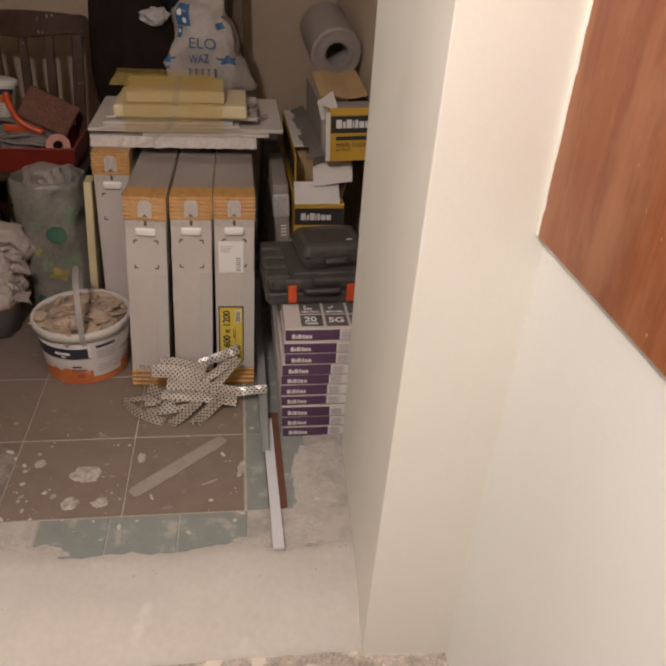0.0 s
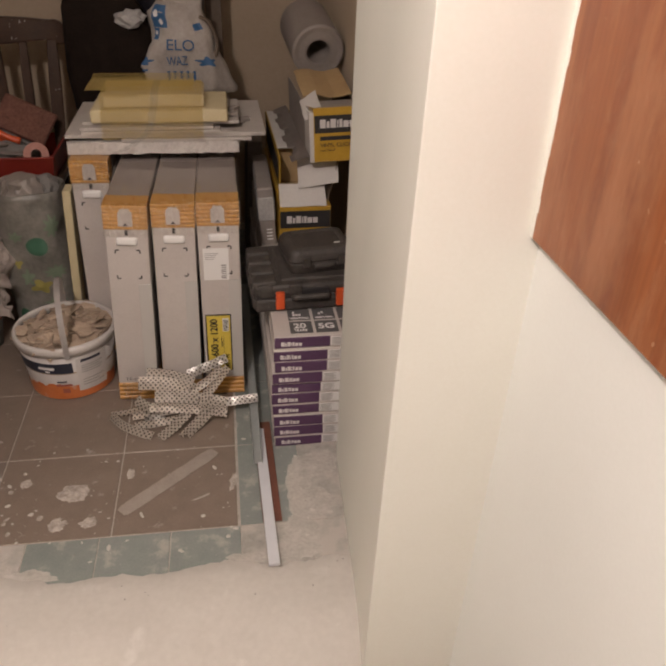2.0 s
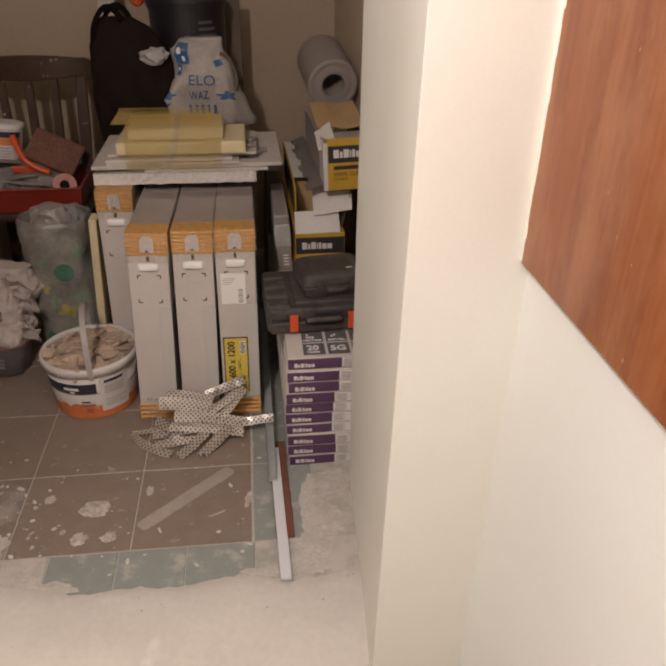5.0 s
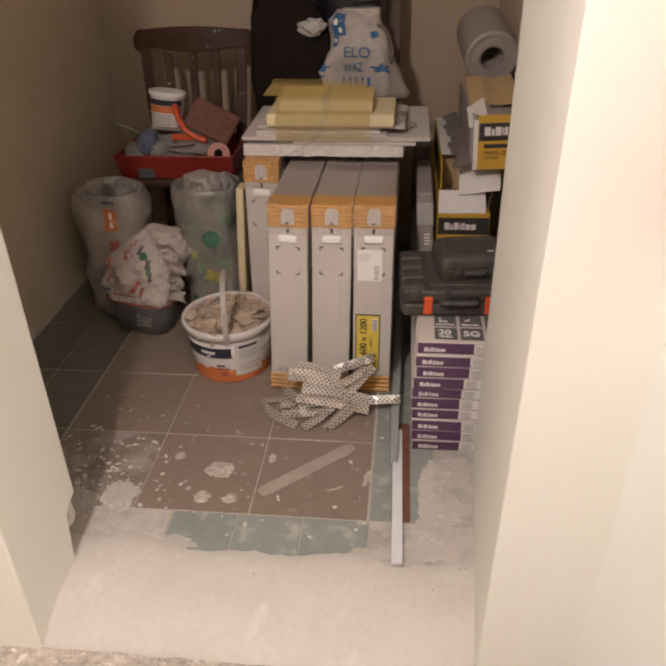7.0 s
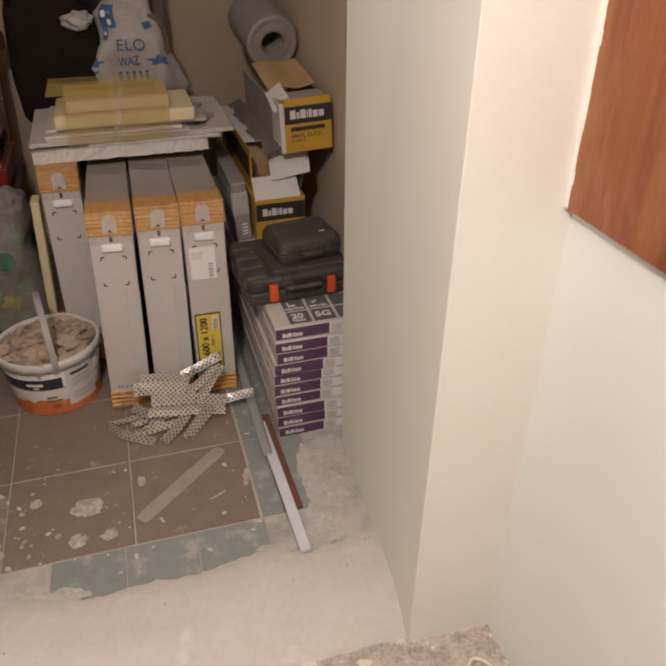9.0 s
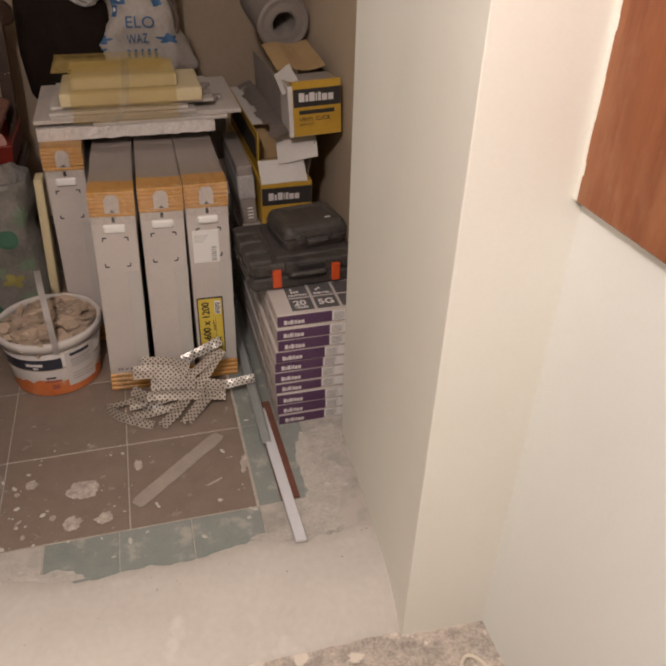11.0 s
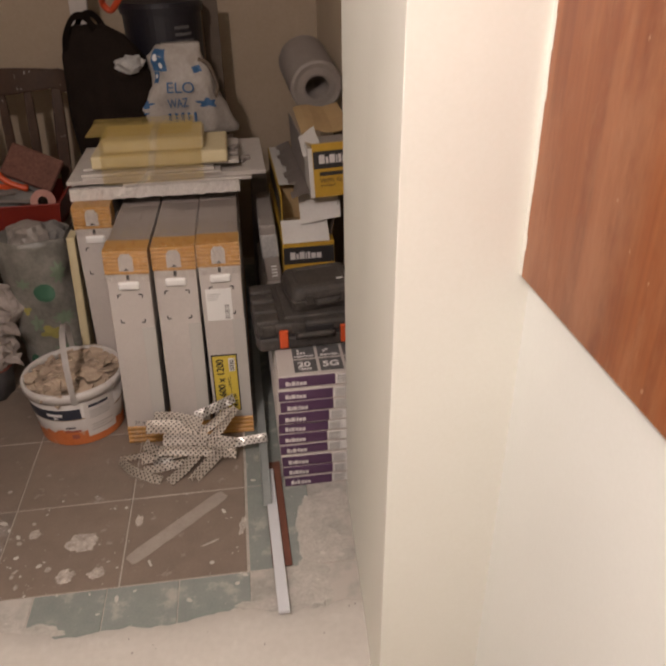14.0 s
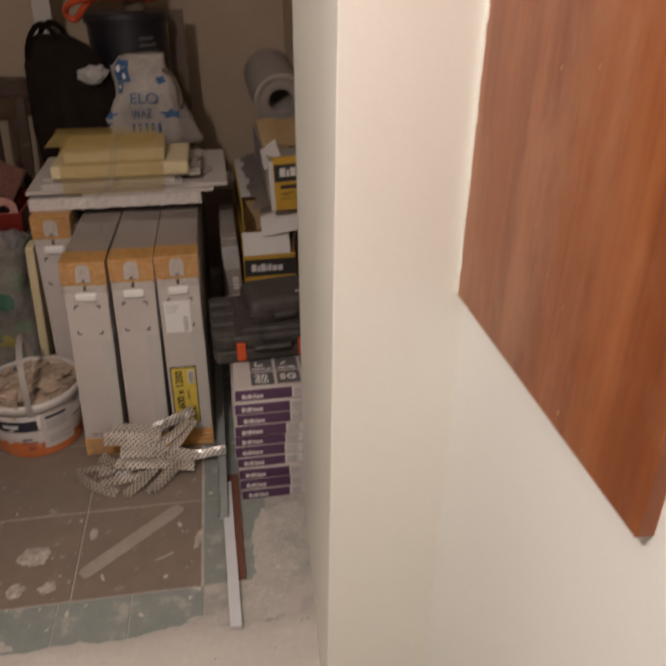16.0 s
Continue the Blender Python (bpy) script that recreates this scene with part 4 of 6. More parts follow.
part("long_side", rounded(-0.001, 0.003, 0.1, 0.50, 0.0, 0.145, 0.001, 1), M_CARD_GREY, top_box)
part("long_side", rounded(0.153, 0.157, 0.1, 0.50, 0.0, 0.145, 0.001, 1), M_DARK_CARD, top_box)
part("base", rounded(0.003, 0.153, 0.1, 0.60, 0.0, 0.005, 0.001, 1), M_TAN_CARD, top_box)
part("white_edge", rounded(-0.0015, 0.012, -0.0005, 0.10, 0.001, 0.150, 0.001, 1), M_WHITE_CARD, top_box)
part("front_end", rounded(0.012, 0.159, -0.001, 0.006, 0.001, 0.162, 0.001, 1), M_YELLOW_CARD, top_box)
band_top_box = part("black_band", rounded(0.014, 0.158, -0.002, 0.003, 0.088, 0.140, 0.0003, 1), M_PRINT_BLACK, top_box)
brand_shapes(band_top_box, 0.030, 0.103, 0.028, -0.002)
bar(top_box, M_PRINT_BLACK, 0.030, 0.138, -0.001, 0.066, 0.078, "product_bar")
writing("VINYL CLICK", 0.0165, M_PRINT_BLACK, top_box, pose(0.030, -0.0018, 0.046) @ FRONT, width=0.096, bold=0.0002)
writing("ANTISLIP", 0.010, M_PRINT_BLACK, top_box, pose(0.030, -0.0018, 0.033) @ FRONT, width=0.045)
sheet(lambda u, v: (0.0 + 0.15 * u, 0.13 + 0.22 * v, 0.166 + 0.03 * v + 0.006 * math.sin(u * 7)), 6, M_TAN_CARD, "lid", top_box, 0.003, 0.003, "tan torn cardboard lid", 1.0)
sheet(lambda u, v: (-0.012 + 0.05 * u, 0.02 + 0.11 * v, 0.153 + 0.03 * v - 0.03 * (1 - u)), 4, M_WHITE_CARD, "flap", top_box, 0.002, 0.003, "white crumpled flap", 2.0)
part("packing", rounded(0.03, 0.15, 0.03, 0.11, 0.14, 0.156, 0.004), M_CARD_GREY, top_box)
# long grey flap with a notched edge, turned out along the carton's side
bm = bmesh.new()
n = 60
prev = None
for k in range(n + 1):
    u = k / n
    notch = 0.014 * ((k // 7) % 3 == 1) + 0.006 * ((k // 11) % 2)
    wob = 0.003 * noise.noise((k * 0.35, 1, 1))
    a = bm.verts.new((-0.002, 0.60 * u, 0.020 + 0.004 * u))
    c = bm.verts.new((-0.028 + wob, 0.60 * u, 0.016 + wob))
    d = bm.verts.new((-0.058 + notch + wob, 0.60 * u, 0.006 + wob))
    if prev:
        bm.faces.new((prev[0], a, c, prev[1]))
        bm.faces.new((prev[1], c, d, prev[2]))
    prev = (a, c, d)
bmesh.ops.solidify(bm, geom=bm.faces[:], thickness=0.003)
part("side_flap", bm, M_LID, top_box, "long grey torn flap with notched edge")

# ---- membrane roll ----
roll = thing("membrane_roll", "thick roll of grey membrane lying on the cartons", "roll", at=pose(0.394, 2.64, 0.903, -78, 0, 5))
bm = lathe([(0.085, 0.0), (0.089, 0.004), (0.089, 0.246), (0.085, 0.25), (0.043, 0.25), (0.043, 0.0), (0.046, -0.002), (0.066, 0.001), (0.081, -0.002), (0.085, 0.0)], 56)
part("membrane", bm, M_ROLL, roll, smooth=False)
bm = lathe([(0.0428, -0.002), (0.0428, 0.25), (0.040, 0.25), (0.040, -0.002), (0.0428, -0.002)], 32)
part("core", bm, M_CARD_GREY, roll, "cardboard core")

# ---- bucket of rubble ----
bucket = thing("bucket", "white plastic bucket with navy and orange label", "bucket", at=pose(-0.452, 2.118, 0, 0, 0, 0))
R0, R1, HB = 0.126, 0.146, 0.198
tp = (R1 - R0) / HB
part("shell", lathe([(0.0, 0.004), (R0 - 0.008, 0.0), (R0, 0.006), (R1, HB - 0.02), (R1 - 0.003, HB - 0.02), (R0 - 0.004, 0.008), (0, 0.008)], 64), M_PLASTIC_WHITE, bucket, smooth=True)
part("rim", lathe([(R1 - 0.002, HB - 0.030), (R1 + 0.006, HB - 0.030), (R1 + 0.0085, HB - 0.008), (R1 + 0.006, HB), (R1 - 0.001, HB + 0.001), (R1 - 0.004, HB - 0.004), (R1 - 0.004, HB - 0.030), (R1 - 0.002, HB - 0.030)], 64), M_PLASTIC_WHITE, bucket, "thick rolled rim", smooth=True)
bm = bmesh.new()
rows = []
for i in range(121):
    a = radians(-175 + 170 * i / 120)
    zt = 0.050 + 0.016 * noise.noise((i * 0.13, 3.0, 0)) + 0.006 * noise.noise((i * 0.6, 1.0, 0)) + 0.014 * math.exp(-((i - 50) / 16) ** 2)
    rows.append([bm.verts.new(((R0 + tp * z + 0.0012) * math.cos(a), (R0 + tp * z + 0.0012) * math.sin(a), z)) for z in (0.004, 0.02, zt)])
for p, q in zip(rows, rows[1:]):
    for j in (0, 1):
        bm.faces.new((p[j], q[j], q[j + 1], p[j + 1]))
part("orange_print", bm, M_BUCKET_ORANGE, bucket, "orange printed band with an uneven upper edge")
part("round_mark", arc_label(R0, -164, -150, 0.112, 0.136, 10, 0.0030, tp), M_CARD_GREY, bucket)
part("white_panel", arc_label(R0, -72, -30, 0.030, 0.155, 24, 0.0018, tp), M_PLASTIC_WHITE, bucket)
part("navy_label", arc_label(R0, -168, -76, 0.104, 0.142, 40, 0.0022, tp), M_NAVY, bucket, "navy printed label")
for k, (a0, a1, z0, z1, mm) in enumerate(((-118, -98, 0.118, 0.128, M_PRINT_WHITE), (-110, -104, 0.108, 0.114, M_PRINT_WHITE), (-66, -40, 0.138, 0.148, M_NAVY), (-66, -38, 0.122, 0.125, M_PRINT_GREY), (-66, -42, 0.114, 0.117, M_PRINT_GREY), (-66, -38, 0.106, 0.109, M_PRINT_GREY), (-66, -40, 0.098, 0.101, M_PRINT_GREY), (-98, -86, 0.070, 0.076, M_NAVY), (-100, -80, 0.056, 0.063, M_RED_PRINT), (-93, -84, 0.030, 0.046, M_RED_PRINT), (-66, -36, 0.070, 0.073, M_PRINT_GREY), (-66, -44, 0.060, 0.063, M_PRINT_GREY), (-66, -36, 0.050, 0.053, M_PRINT_GREY))):
    part("print_bar", arc_label(R0, a0, a1, z0, z1, 12, 0.0030, tp), mm, bucket)
bm = bmesh.new()
ctrl = [(0.012, -0.156, 0.165), (0.012, -0.157, 0.22), (0.010, -0.140, 0.285), (0.006, -0.09, 0.335), (0.003, -0.03, 0.352), (-0.002, 0.05, 0.335), (-0.008, 0.12, 0.275), (-0.012, 0.152, 0.21), (-0.012, 0.155, 0.168)]
prev = None
for p in curve_pts(ctrl, 6):
    q = [bm.verts.new(p + Vector((s, 0, 0))) for s in (-0.0085, 0.0085)]
    if prev:
        bm.faces.new((prev[0], prev[1], q[1], q[0]))
    prev = q
bmesh.ops.solidify(bm, geom=bm.faces[:], thickness=0.003)
part("handle", bm, M_PLASTIC_WHITE, bucket, "white plastic bail handle").matrix_basis = pose(0, 0, 0, 0, 0, 6)

rubble = thing("rubble", "broken plaster and tile shards filling a bucket", "rubble", at=pose(-0.452, 2.118, 0.0))
part("heap", lathe([(0.0, 0.176), (0.06, 0.174), (0.11, 0.165), (0.138, 0.150), (0.138, 0.1), (0.0, 0.1)], 32), M_SHARD, rubble)
rng = random.Random(5)
shards = []
for k in range(8):
    bm = bmesh.new()
    n = rng.choice((4, 5, 5, 6))
    lx, ly = rng.uniform(0.022, 0.050), rng.uniform(0.012, 0.026)
    f = bm.faces.new([bm.verts.new((lx * math.cos(2 * math.pi * (i + rng.uniform(-.3, .3)) / n), ly * math.sin(2 * math.pi * (i + rng.uniform(-.3, .3)) / n), 0)) for i in range(n)])
    g = bmesh.ops.extrude_face_region(bm, geom=[f])
    bmesh.ops.translate(bm, vec=(0, 0, rng.uniform(0.005, 0.010)), verts=[v for v in g["geom"] if isinstance(v, bmesh.types.BMVert)])
    shards.append(mesh_of("shard", bm, M_SHARD))
for k in range(120):
    r, a = 0.132 * math.sqrt(rng.random()), rng.uniform(0, 2 * math.pi)
    ob = new("shard", shards[k % 8])
    ob.parent = rubble
    ob.matrix_basis = pose(r * math.cos(a), r * math.sin(a), 0.168 + 0.022 * rng.random() + 0.012 * (1 - r / 0.13), rng.uniform(-20, 20), rng.uniform(-20, 20), rng.uniform(0, 360))

# ---- perforated strips in a heap ----
def perf_strip(ctrl, width, material, label, tilt=0.0, seed=0):
    """A bent strip through the control points; each point may carry its own roll."""
    pts = curve_pts([c[:3] for c in ctrl], 7)
    bm = bmesh.new()
    uvl = bm.loops.layers.uv.new("UVMap")
    prev, s = None, 0.0
    last = pts[0]
    for k, p in enumerate(pts):
        d = (pts[min(k + 1, len(pts) - 1)] - pts[max(k - 1, 0)]).normalized()
        side = d.cross(Vector((0, 0, 1))).normalized()
        up = side.cross(d)
        i = min(int(k / 7), len(ctrl) - 1)
        j = min(i + 1, len(ctrl) - 1)
        t = k / 7 - i
        roll_a = radians(ctrl[i][3] * (1 - t) + ctrl[j][3] * t)
        side = side * math.cos(roll_a) - up * math.sin(roll_a)
        s += (p - last).length
        last = p
        q = [(bm.verts.new(p + side * w * width), (s, w * width)) for w in (-0.5, 0.0, 0.5)]
        q[1][0].co += up * (0.003 + 0.004 * noise.noise((s * 60, ctrl[0][0] * 50, 0)))
        q[2][0].co += up * 0.003 * noise.noise((s * 45, ctrl[0][0] * 70, 4))
        if prev:
            for m in (0, 1):
                f = bm.faces.new((prev[m][0], prev[m + 1][0], q[m + 1][0], q[m][0]))
                for lp, uvv in zip(f.loops, (prev[m][1], prev[m + 1][1], q[m + 1][1], q[m][1])):
                    lp[uvl].uv = uvv
        prev = q
    bmesh.ops.solidify(bm, geom=bm.faces[:], thickness=0.0012)
    return thing("perforated_strip", label, "metal strip", "perforated strips", bm=bm, material=material)


PS = "beige perforated strip in a loose heap"
perf_strip([(-0.197, 1.926, 0.126, 48), (-0.130, 1.922, 0.118, 52), (-0.060, 1.913, 0.095, 50)], 0.030, M_PERF, PS)
perf_strip([(-0.222, 1.908, 0.104, 58), (-0.140, 1.904, 0.098, 50), (-0.055, 1.895, 0.076, 46)], 0.040, M_PERF, PS)
perf_strip([(-0.176, 1.882, 0.072, 44), (-0.068, 1.876, 0.064, 48), (0.034, 1.864, 0.044, 52)], 0.036, M_PERF, PS)
perf_strip([(-0.190, 1.856, 0.052, 30), (-0.085, 1.848, 0.045, 36), (0.034, 1.842, 0.026, 40)], 0.030, M_PERF, PS)
perf_strip([(-0.046, 1.862, 0.056, 12), (0.006, 1.905, 0.092, 8), (0.043, 1.925, 0.132, 14)], 0.030, M_PERF, PS)
perf_strip([(-0.070, 1.884, 0.078, 26), (-0.016, 1.912, 0.100, 22), (0.024, 1.930, 0.132, 28)], 0.026, M_PERF, PS)
perf_strip([(-0.308, 1.886, 0.012, 70), (-0.262, 1.880, 0.020, 68), (-0.196, 1.872, 0.040, 60)], 0.016, M_PERF, PS)
perf_strip([(-0.308, 1.880, 0.014, 60), (-0.272, 1.830, 0.014, 46), (-0.226, 1.795, 0.013, 34), (-0.180, 1.774, 0.010, 22)], 0.026, M_PERF, PS)
perf_strip([(-0.244, 1.862, 0.018, 40), (-0.170, 1.856, 0.032, 44), (-0.092, 1.856, 0.040, 40)], 0.024, M_PERF, PS)
perf_strip([(-0.159, 1.764, 0.008, 14), (-0.120, 1.800, 0.018, 18), (-0.078, 1.846, 0.036, 26)], 0.031, M_PERF, PS)
perf_strip([(-0.100, 1.768, 0.007, 10), (-0.066, 1.806, 0.020, 14), (-0.022, 1.852, 0.044, 20)], 0.018, M_PERF, PS)
perf_strip([(-0.083, 1.768, 0.007, 36), (-0.045, 1.808, 0.020, 34), (0.000, 1.852, 0.040, 30)], 0.022, M_PERF, PS)
perf_strip([(-0.236, 1.826, 0.012, 24), (-0.176, 1.818, 0.020, 50), (-0.110, 1.826, 0.026, 36)], 0.022, M_PERF, PS)
perf_strip([(-0.230, 1.880, 0.064, 62), (-0.200, 1.862, 0.050, 70), (-0.160, 1.850, 0.032, 62)], 0.034, M_PERF, PS)
perf_strip([(-0.078, 1.928, 0.112, 58), (-0.020, 1.934, 0.132, 52), (0.041, 1.938, 0.158, 46)], 0.028, M_PERF_METAL, "shiny perforated strip bent over the heap")
perf_strip([(-0.02, 1.866, 0.044, 46), (0.04, 1.868, 0.046, 48), (0.128, 1.874, 0.050, 50)], 0.027, M_PERF_METAL, "shiny perforated strip sticking out of the heap")
perf_strip([(-0.208, 1.838, 0.016, 20), (-0.180, 1.836, 0.026, 62), (-0.142, 1.834, 0.016, 18)], 0.022, M_PERF_METAL, "crumpled shiny perforated strip in the heap")
wrap2 = thing("clear_film", "scrap of crumpled clear film on the strips", "film")
sheet(lambda u, v: (-0.268 + 0.05 * u, 1.93 - 0.03 * v, 0.03 + 0.08 * v + 0.01 * u), 8, M_FILM, "film", wrap2, 0.0006, 0.010)

# ---- profiles on the floor ----
bm = rounded(-0.0135, 0.0135, 0, 0.50, 0, 0.010, 0.0015)
thing("white_profile", "white plastic trim strip lying on the floor", "trim strip", bm=bm, material=M_STRIP_WHITE, at=pose(0.134, 1.262, 0.0085, 0.3, 0, 1.2))
bm = rounded(-0.019, 0.029, 0, 0.40, 0, 0.005, 0.001)
thing("brown_profile", "reddish brown strip lying under a white one", "trim strip", bm=bm, material=M_STRIP_BROWN, at=pose(0.1345, 1.408, 0.0025, 0, 0, 0.8))
steel = thing("steel_profile", "long dull grey metal profile beside the flooring packs", "metal profile", at=pose(0.114, 1.612, 0.019, 2.0, 0, 0.0))
part("web", rounded(-0.012, 0.012, 0, 1.0, 0, 0.0012, 0.0005, 1), M_STEEL, steel)
part("flange", rounded(0.011, 0.0122, 0, 1.0, 0, 0.022, 0.0004, 1), M_STEEL, steel)
part("flange", rounded(-0.0122, -0.011, 0, 1.0, 0, 0.010, 0.0004, 1), M_STEEL, steel)

# ---- chair ----
chair = thing("chair", "dark-stained wooden chair with spindle back, paint-spattered", "chair", at=pose(-0.745, 2.78, 0, 0, 0, 0))
bm = bmesh.new()
rows = []
for k in range(29):
    u = -1 + 2 * k / 28
    x = 0.25 * u
    y = 0.27 - 0.045 * (1 - u * u) + 0.045
    ear = max(0, abs(u) - 0.78) / 0.22
    zt = 0.925 + 0.026 * math.cos(u * math.pi * 0.5) ** 0.8 * (1 if abs(u) < 1 else 0) + 0.006 * math.sin(ear * 3.0) - 0.020 * ear ** 3
    zb = 0.862 - 0.006 * math.cos(u * 4.2) - 0.020 * math.sin(min(1, ear * 1.2) * 2.4) + 0.012 * ear ** 3
    rows.append([bm.verts.new((x, y - 0.0085, zb)), bm.verts.new((x, y + 0.0085, zb)), bm.verts.new((x, y + 0.011, zb + 0.006)), bm.verts.new((x, y + 0.011, zt - 0.006)), bm.verts.new((x, y + 0.007, zt)), bm.verts.new((x, y - 0.007, zt)), bm.verts.new((x, y - 0.011, zt - 0.006)), bm.verts.new((x, y - 0.011, zb + 0.006))])
for a, b in zip(rows, rows[1:]):
    for i in range(8):
        bm.faces.new((a[i], a[(i + 1) % 8], b[(i + 1) % 8], b[i]))
bm.faces.new(rows[0])
bm.faces.new(rows[-1][::-1])
part("top_rail", bm, M_CHAIR, chair)
for k, x in enumerate((-0.205, -0.105, 0.0, 0.095, 0.195)):
    bm = bmesh.new()
    yb = 0.315 - 0.045 * (1 - (x / 0.25) ** 2)
    w = 0.021 if k in (0, 4) else 0.0165
    rings = []
    for i in range(9):
        t = i / 8
        cx, cy, cz = x * (0.88 + 0.12 * t), yb - 0.05 + 0.05 * t, 0.435 + 0.437 * t
        ww = w * (0.85 + 0.25 * math.sin(t * 3.1))
        rings.append([bm.verts.new((cx + sx * ww, cy + sy * 0.007, cz)) for sx, sy in ((-1, -0.5), (-0.8, -1), (0.8, -1), (1, -0.5), (1, 0.5), (0.8, 1), (-0.8, 1), (-1, 0.5))])
    for p, q in zip(rings, rings[1:]):
        for i in range(8):
            bm.faces.new((p[i], p[(i + 1) % 8], q[(i + 1) % 8], q[i]))
    bm.faces.new(rings[0][::-1])
    bm.faces.new(rings[-1])
    part("spindle", bm, M_CHAIR, chair)
part("seat", rounded(-0.215, 0.215, -0.06, 0.30, 0.405, 0.437, 0.012, 3), M_CHAIR, chair)
for x, y in ((-0.17, -0.02), (0.17, -0.02), (-0.17, 0.26), (0.17, 0.26)):
    bm = bmesh.new()
    tube(bm, [(x * 1.12, y - 0.03 if y < 0 else y + 0.03, 0.0), (x * 1.08, y, 0.14), (x * 1.03, y, 0.28), (x, y, 0.41)], [0.013, 0.019, 0.021, 0.016], 10)
    part("leg", bm, M_CHAIR, chair, smooth=True)
for y, z in ((-0.02, 0.16), (0.26, 0.19)):
    bm = bmesh.new()
    tube(bm, [(-0.185, y, z), (0.0, y, z), (0.185, y, z)], [0.008, 0.012, 0.008], 8)
    part("stretcher", bm, M_CHAIR, chair, smooth=True)
SEAT = 0.438

# ---- red tray with plastering things on the chair ----
tray = thing("tray", "red plastic mortar tray on a chair seat", "tray", at=pose(-0.775, 2.755, SEAT))
bm = bmesh.new()
o0, o1, i0, i1 = [[] for _ in range(4)]
for (lx, ly, z, lst) in ((0.222, -0.012, 0.0, o0), (0.236, -0.03, 0.094, o1), (0.229, -0.023, 0.094, i1), (0.214, -0.004, 0.006, i0)):
    for sx, yy in ((-1, ly), (1, ly), (1, 0.27 - ly * 0.6), (-1, 0.27 - ly * 0.6)):
        lst.append(bm.verts.new((sx * lx, yy, z)))
for a, b in ((o0, o1), (o1, i1), (i1, i0)):
    for k in range(4):
        bm.faces.new((a[k], a[(k + 1) % 4], b[(k + 1) % 4], b[k]))
bm.faces.new(o0[::-1])
bm.faces.new(i0)
part("body", bm, M_TRAY, tray)
part("rim", rounded(-0.240, 0.240, -0.035, -0.026, 0.086, 0.096, 0.003), M_TRAY, tray)
# No hole is cut: a dark block gives the arched notch its shade.
part("foot_notch_shade", rounded(-0.155, -0.085, -0.0245, -0.004, -0.001, 0.042, 0.010, 4), M_SACK_DARK, tray, "dark block standing for the shade in an arched notch")

pot = thing("filler_pot", "white filler pot with navy and orange label in the tray", "pot", at=pose(-0.855, 2.945, SEAT + 0.145, -6, 7, 0))
part("shell", lathe([(0, 0), (0.060, 0.0), (0.068, 0.13), (0.0, 0.13)], 40), M_PLASTIC_WHITE, pot, smooth=False)
part("lid", lathe([(0, 0.128), (0.073, 0.128), (0.074, 0.142), (0.066, 0.146), (0, 0.146)], 40), M_STICKER, pot, "pale lid")
part("navy_label", arc_label(0.060, -160, -20, 0.094, 0.116, 20, 0.0008, 0.0615), M_NAVY, pot)
part("orange_label", arc_label(0.060, -160, -20, 0.066, 0.092, 20, 0.0008, 0.0615), M_BUCKET_ORANGE, pot)
for k in range(4):
    part("print_bar", arc_label(0.060, -120 + 4 * k, -60, 0.020 + 0.011 * k, 0.025 + 0.011 * k, 8, 0.0010, 0.0615), M_PRINT_GREY, pot)


def lump(name, label, cat, x, y, z, rx, ry, rz, material, seed, wob=0.35, turn=0):
    bm = bmesh.new()
    bmesh.ops.create_icosphere(bm, subdivisions=4, radius=1)
    for v in bm.verts:
        d = 1 + wob * noise.noise(v.co * 2.2 + Vector((seed, 0, 0))) + 0.5 * wob * abs(noise.noise(v.co * 6 + Vector((0, seed, 0))))
        v.co = Vector((v.co.x * rx, v.co.y * ry, max(v.co.z * rz, -rz * 0.8))) * d
    return thing(name, label, cat, bm=bm, material=material, at=pose(x, y, z, 0, 0, turn), smooth=True)


lump("rag", "crumpled blue-grey rag in the red tray", "rag", -0.900, 2.83, SEAT + 0.105, 0.042, 0.05, 0.055, M_BLUE_RAG, 1.0)
lump("rag", "crumpled pale rag in the red tray", "rag", -0.955, 2.80, SEAT + 0.085, 0.036, 0.045, 0.032, M_GREY_RAG, 2.0)
lump("sponge", "grey sponge pressed into the tray", "sponge", -0.848, 2.80, SEAT + 0.090, 0.036, 0.04, 0.034, M_GREY_RAG, 3.0)
lump("rag", "grey dusty rag spread in the red tray", "rag", -0.745, 2.86, SEAT + 0.06, 0.11, 0.09, 0.05, M_GREY_RAG, 4.0)
lump("rag", "dark rag lying behind the pot", "rag", -0.79, 2.95, SEAT + 0.07, 0.16, 0.06, 0.095, M_GREY_RAG, 6.0)
thing("scrub_pad", "reddish brown net scrubbing pad standing in the tray", "scrubbing pad", bm=rounded(-0.098, 0.098, -0.013, 0.013, -0.066, 0.066, 0.011, 3), material=M_SPONGE, at=pose(-0.660, 2.925, SEAT + 0.175, -38, 24, -8))
tr = thing("trowel", "orange-handled plastic float leaning in the tray", "plastering float", at=pose(-0.745, 2.885, SEAT + 0.165, 0, 6, 0))
part("blade", rounded(-0.07, 0.07, -0.006, 0.006, -0.06, -0.035, 0.003), M_LATCH, tr)
bm = bmesh.new()
tube(bm, curve_pts([(-0.055, -0.01, 0.085), (-0.045, -0.012, 0.05), (-0.02, -0.015, 0.0), (0.02, -0.02, -0.028), (0.075, -0.02, -0.045)], 6), 0.012, 8)
part("handle", bm, M_LATCH, tr, smooth=True)
tape_roll = thing("tape_roll", "pinkish paper tape roll in the red tray", "tape roll", at=pose(-0.612, 2.79, SEAT + 0.085, 72, 0, 18))
part("roll", lathe([(0.018, -0.03), (0.042, -0.03), (0.043, 0.03), (0.018, 0.03), (0.018, -0.03)], 36), M_PINK_ROLL, tape_roll)
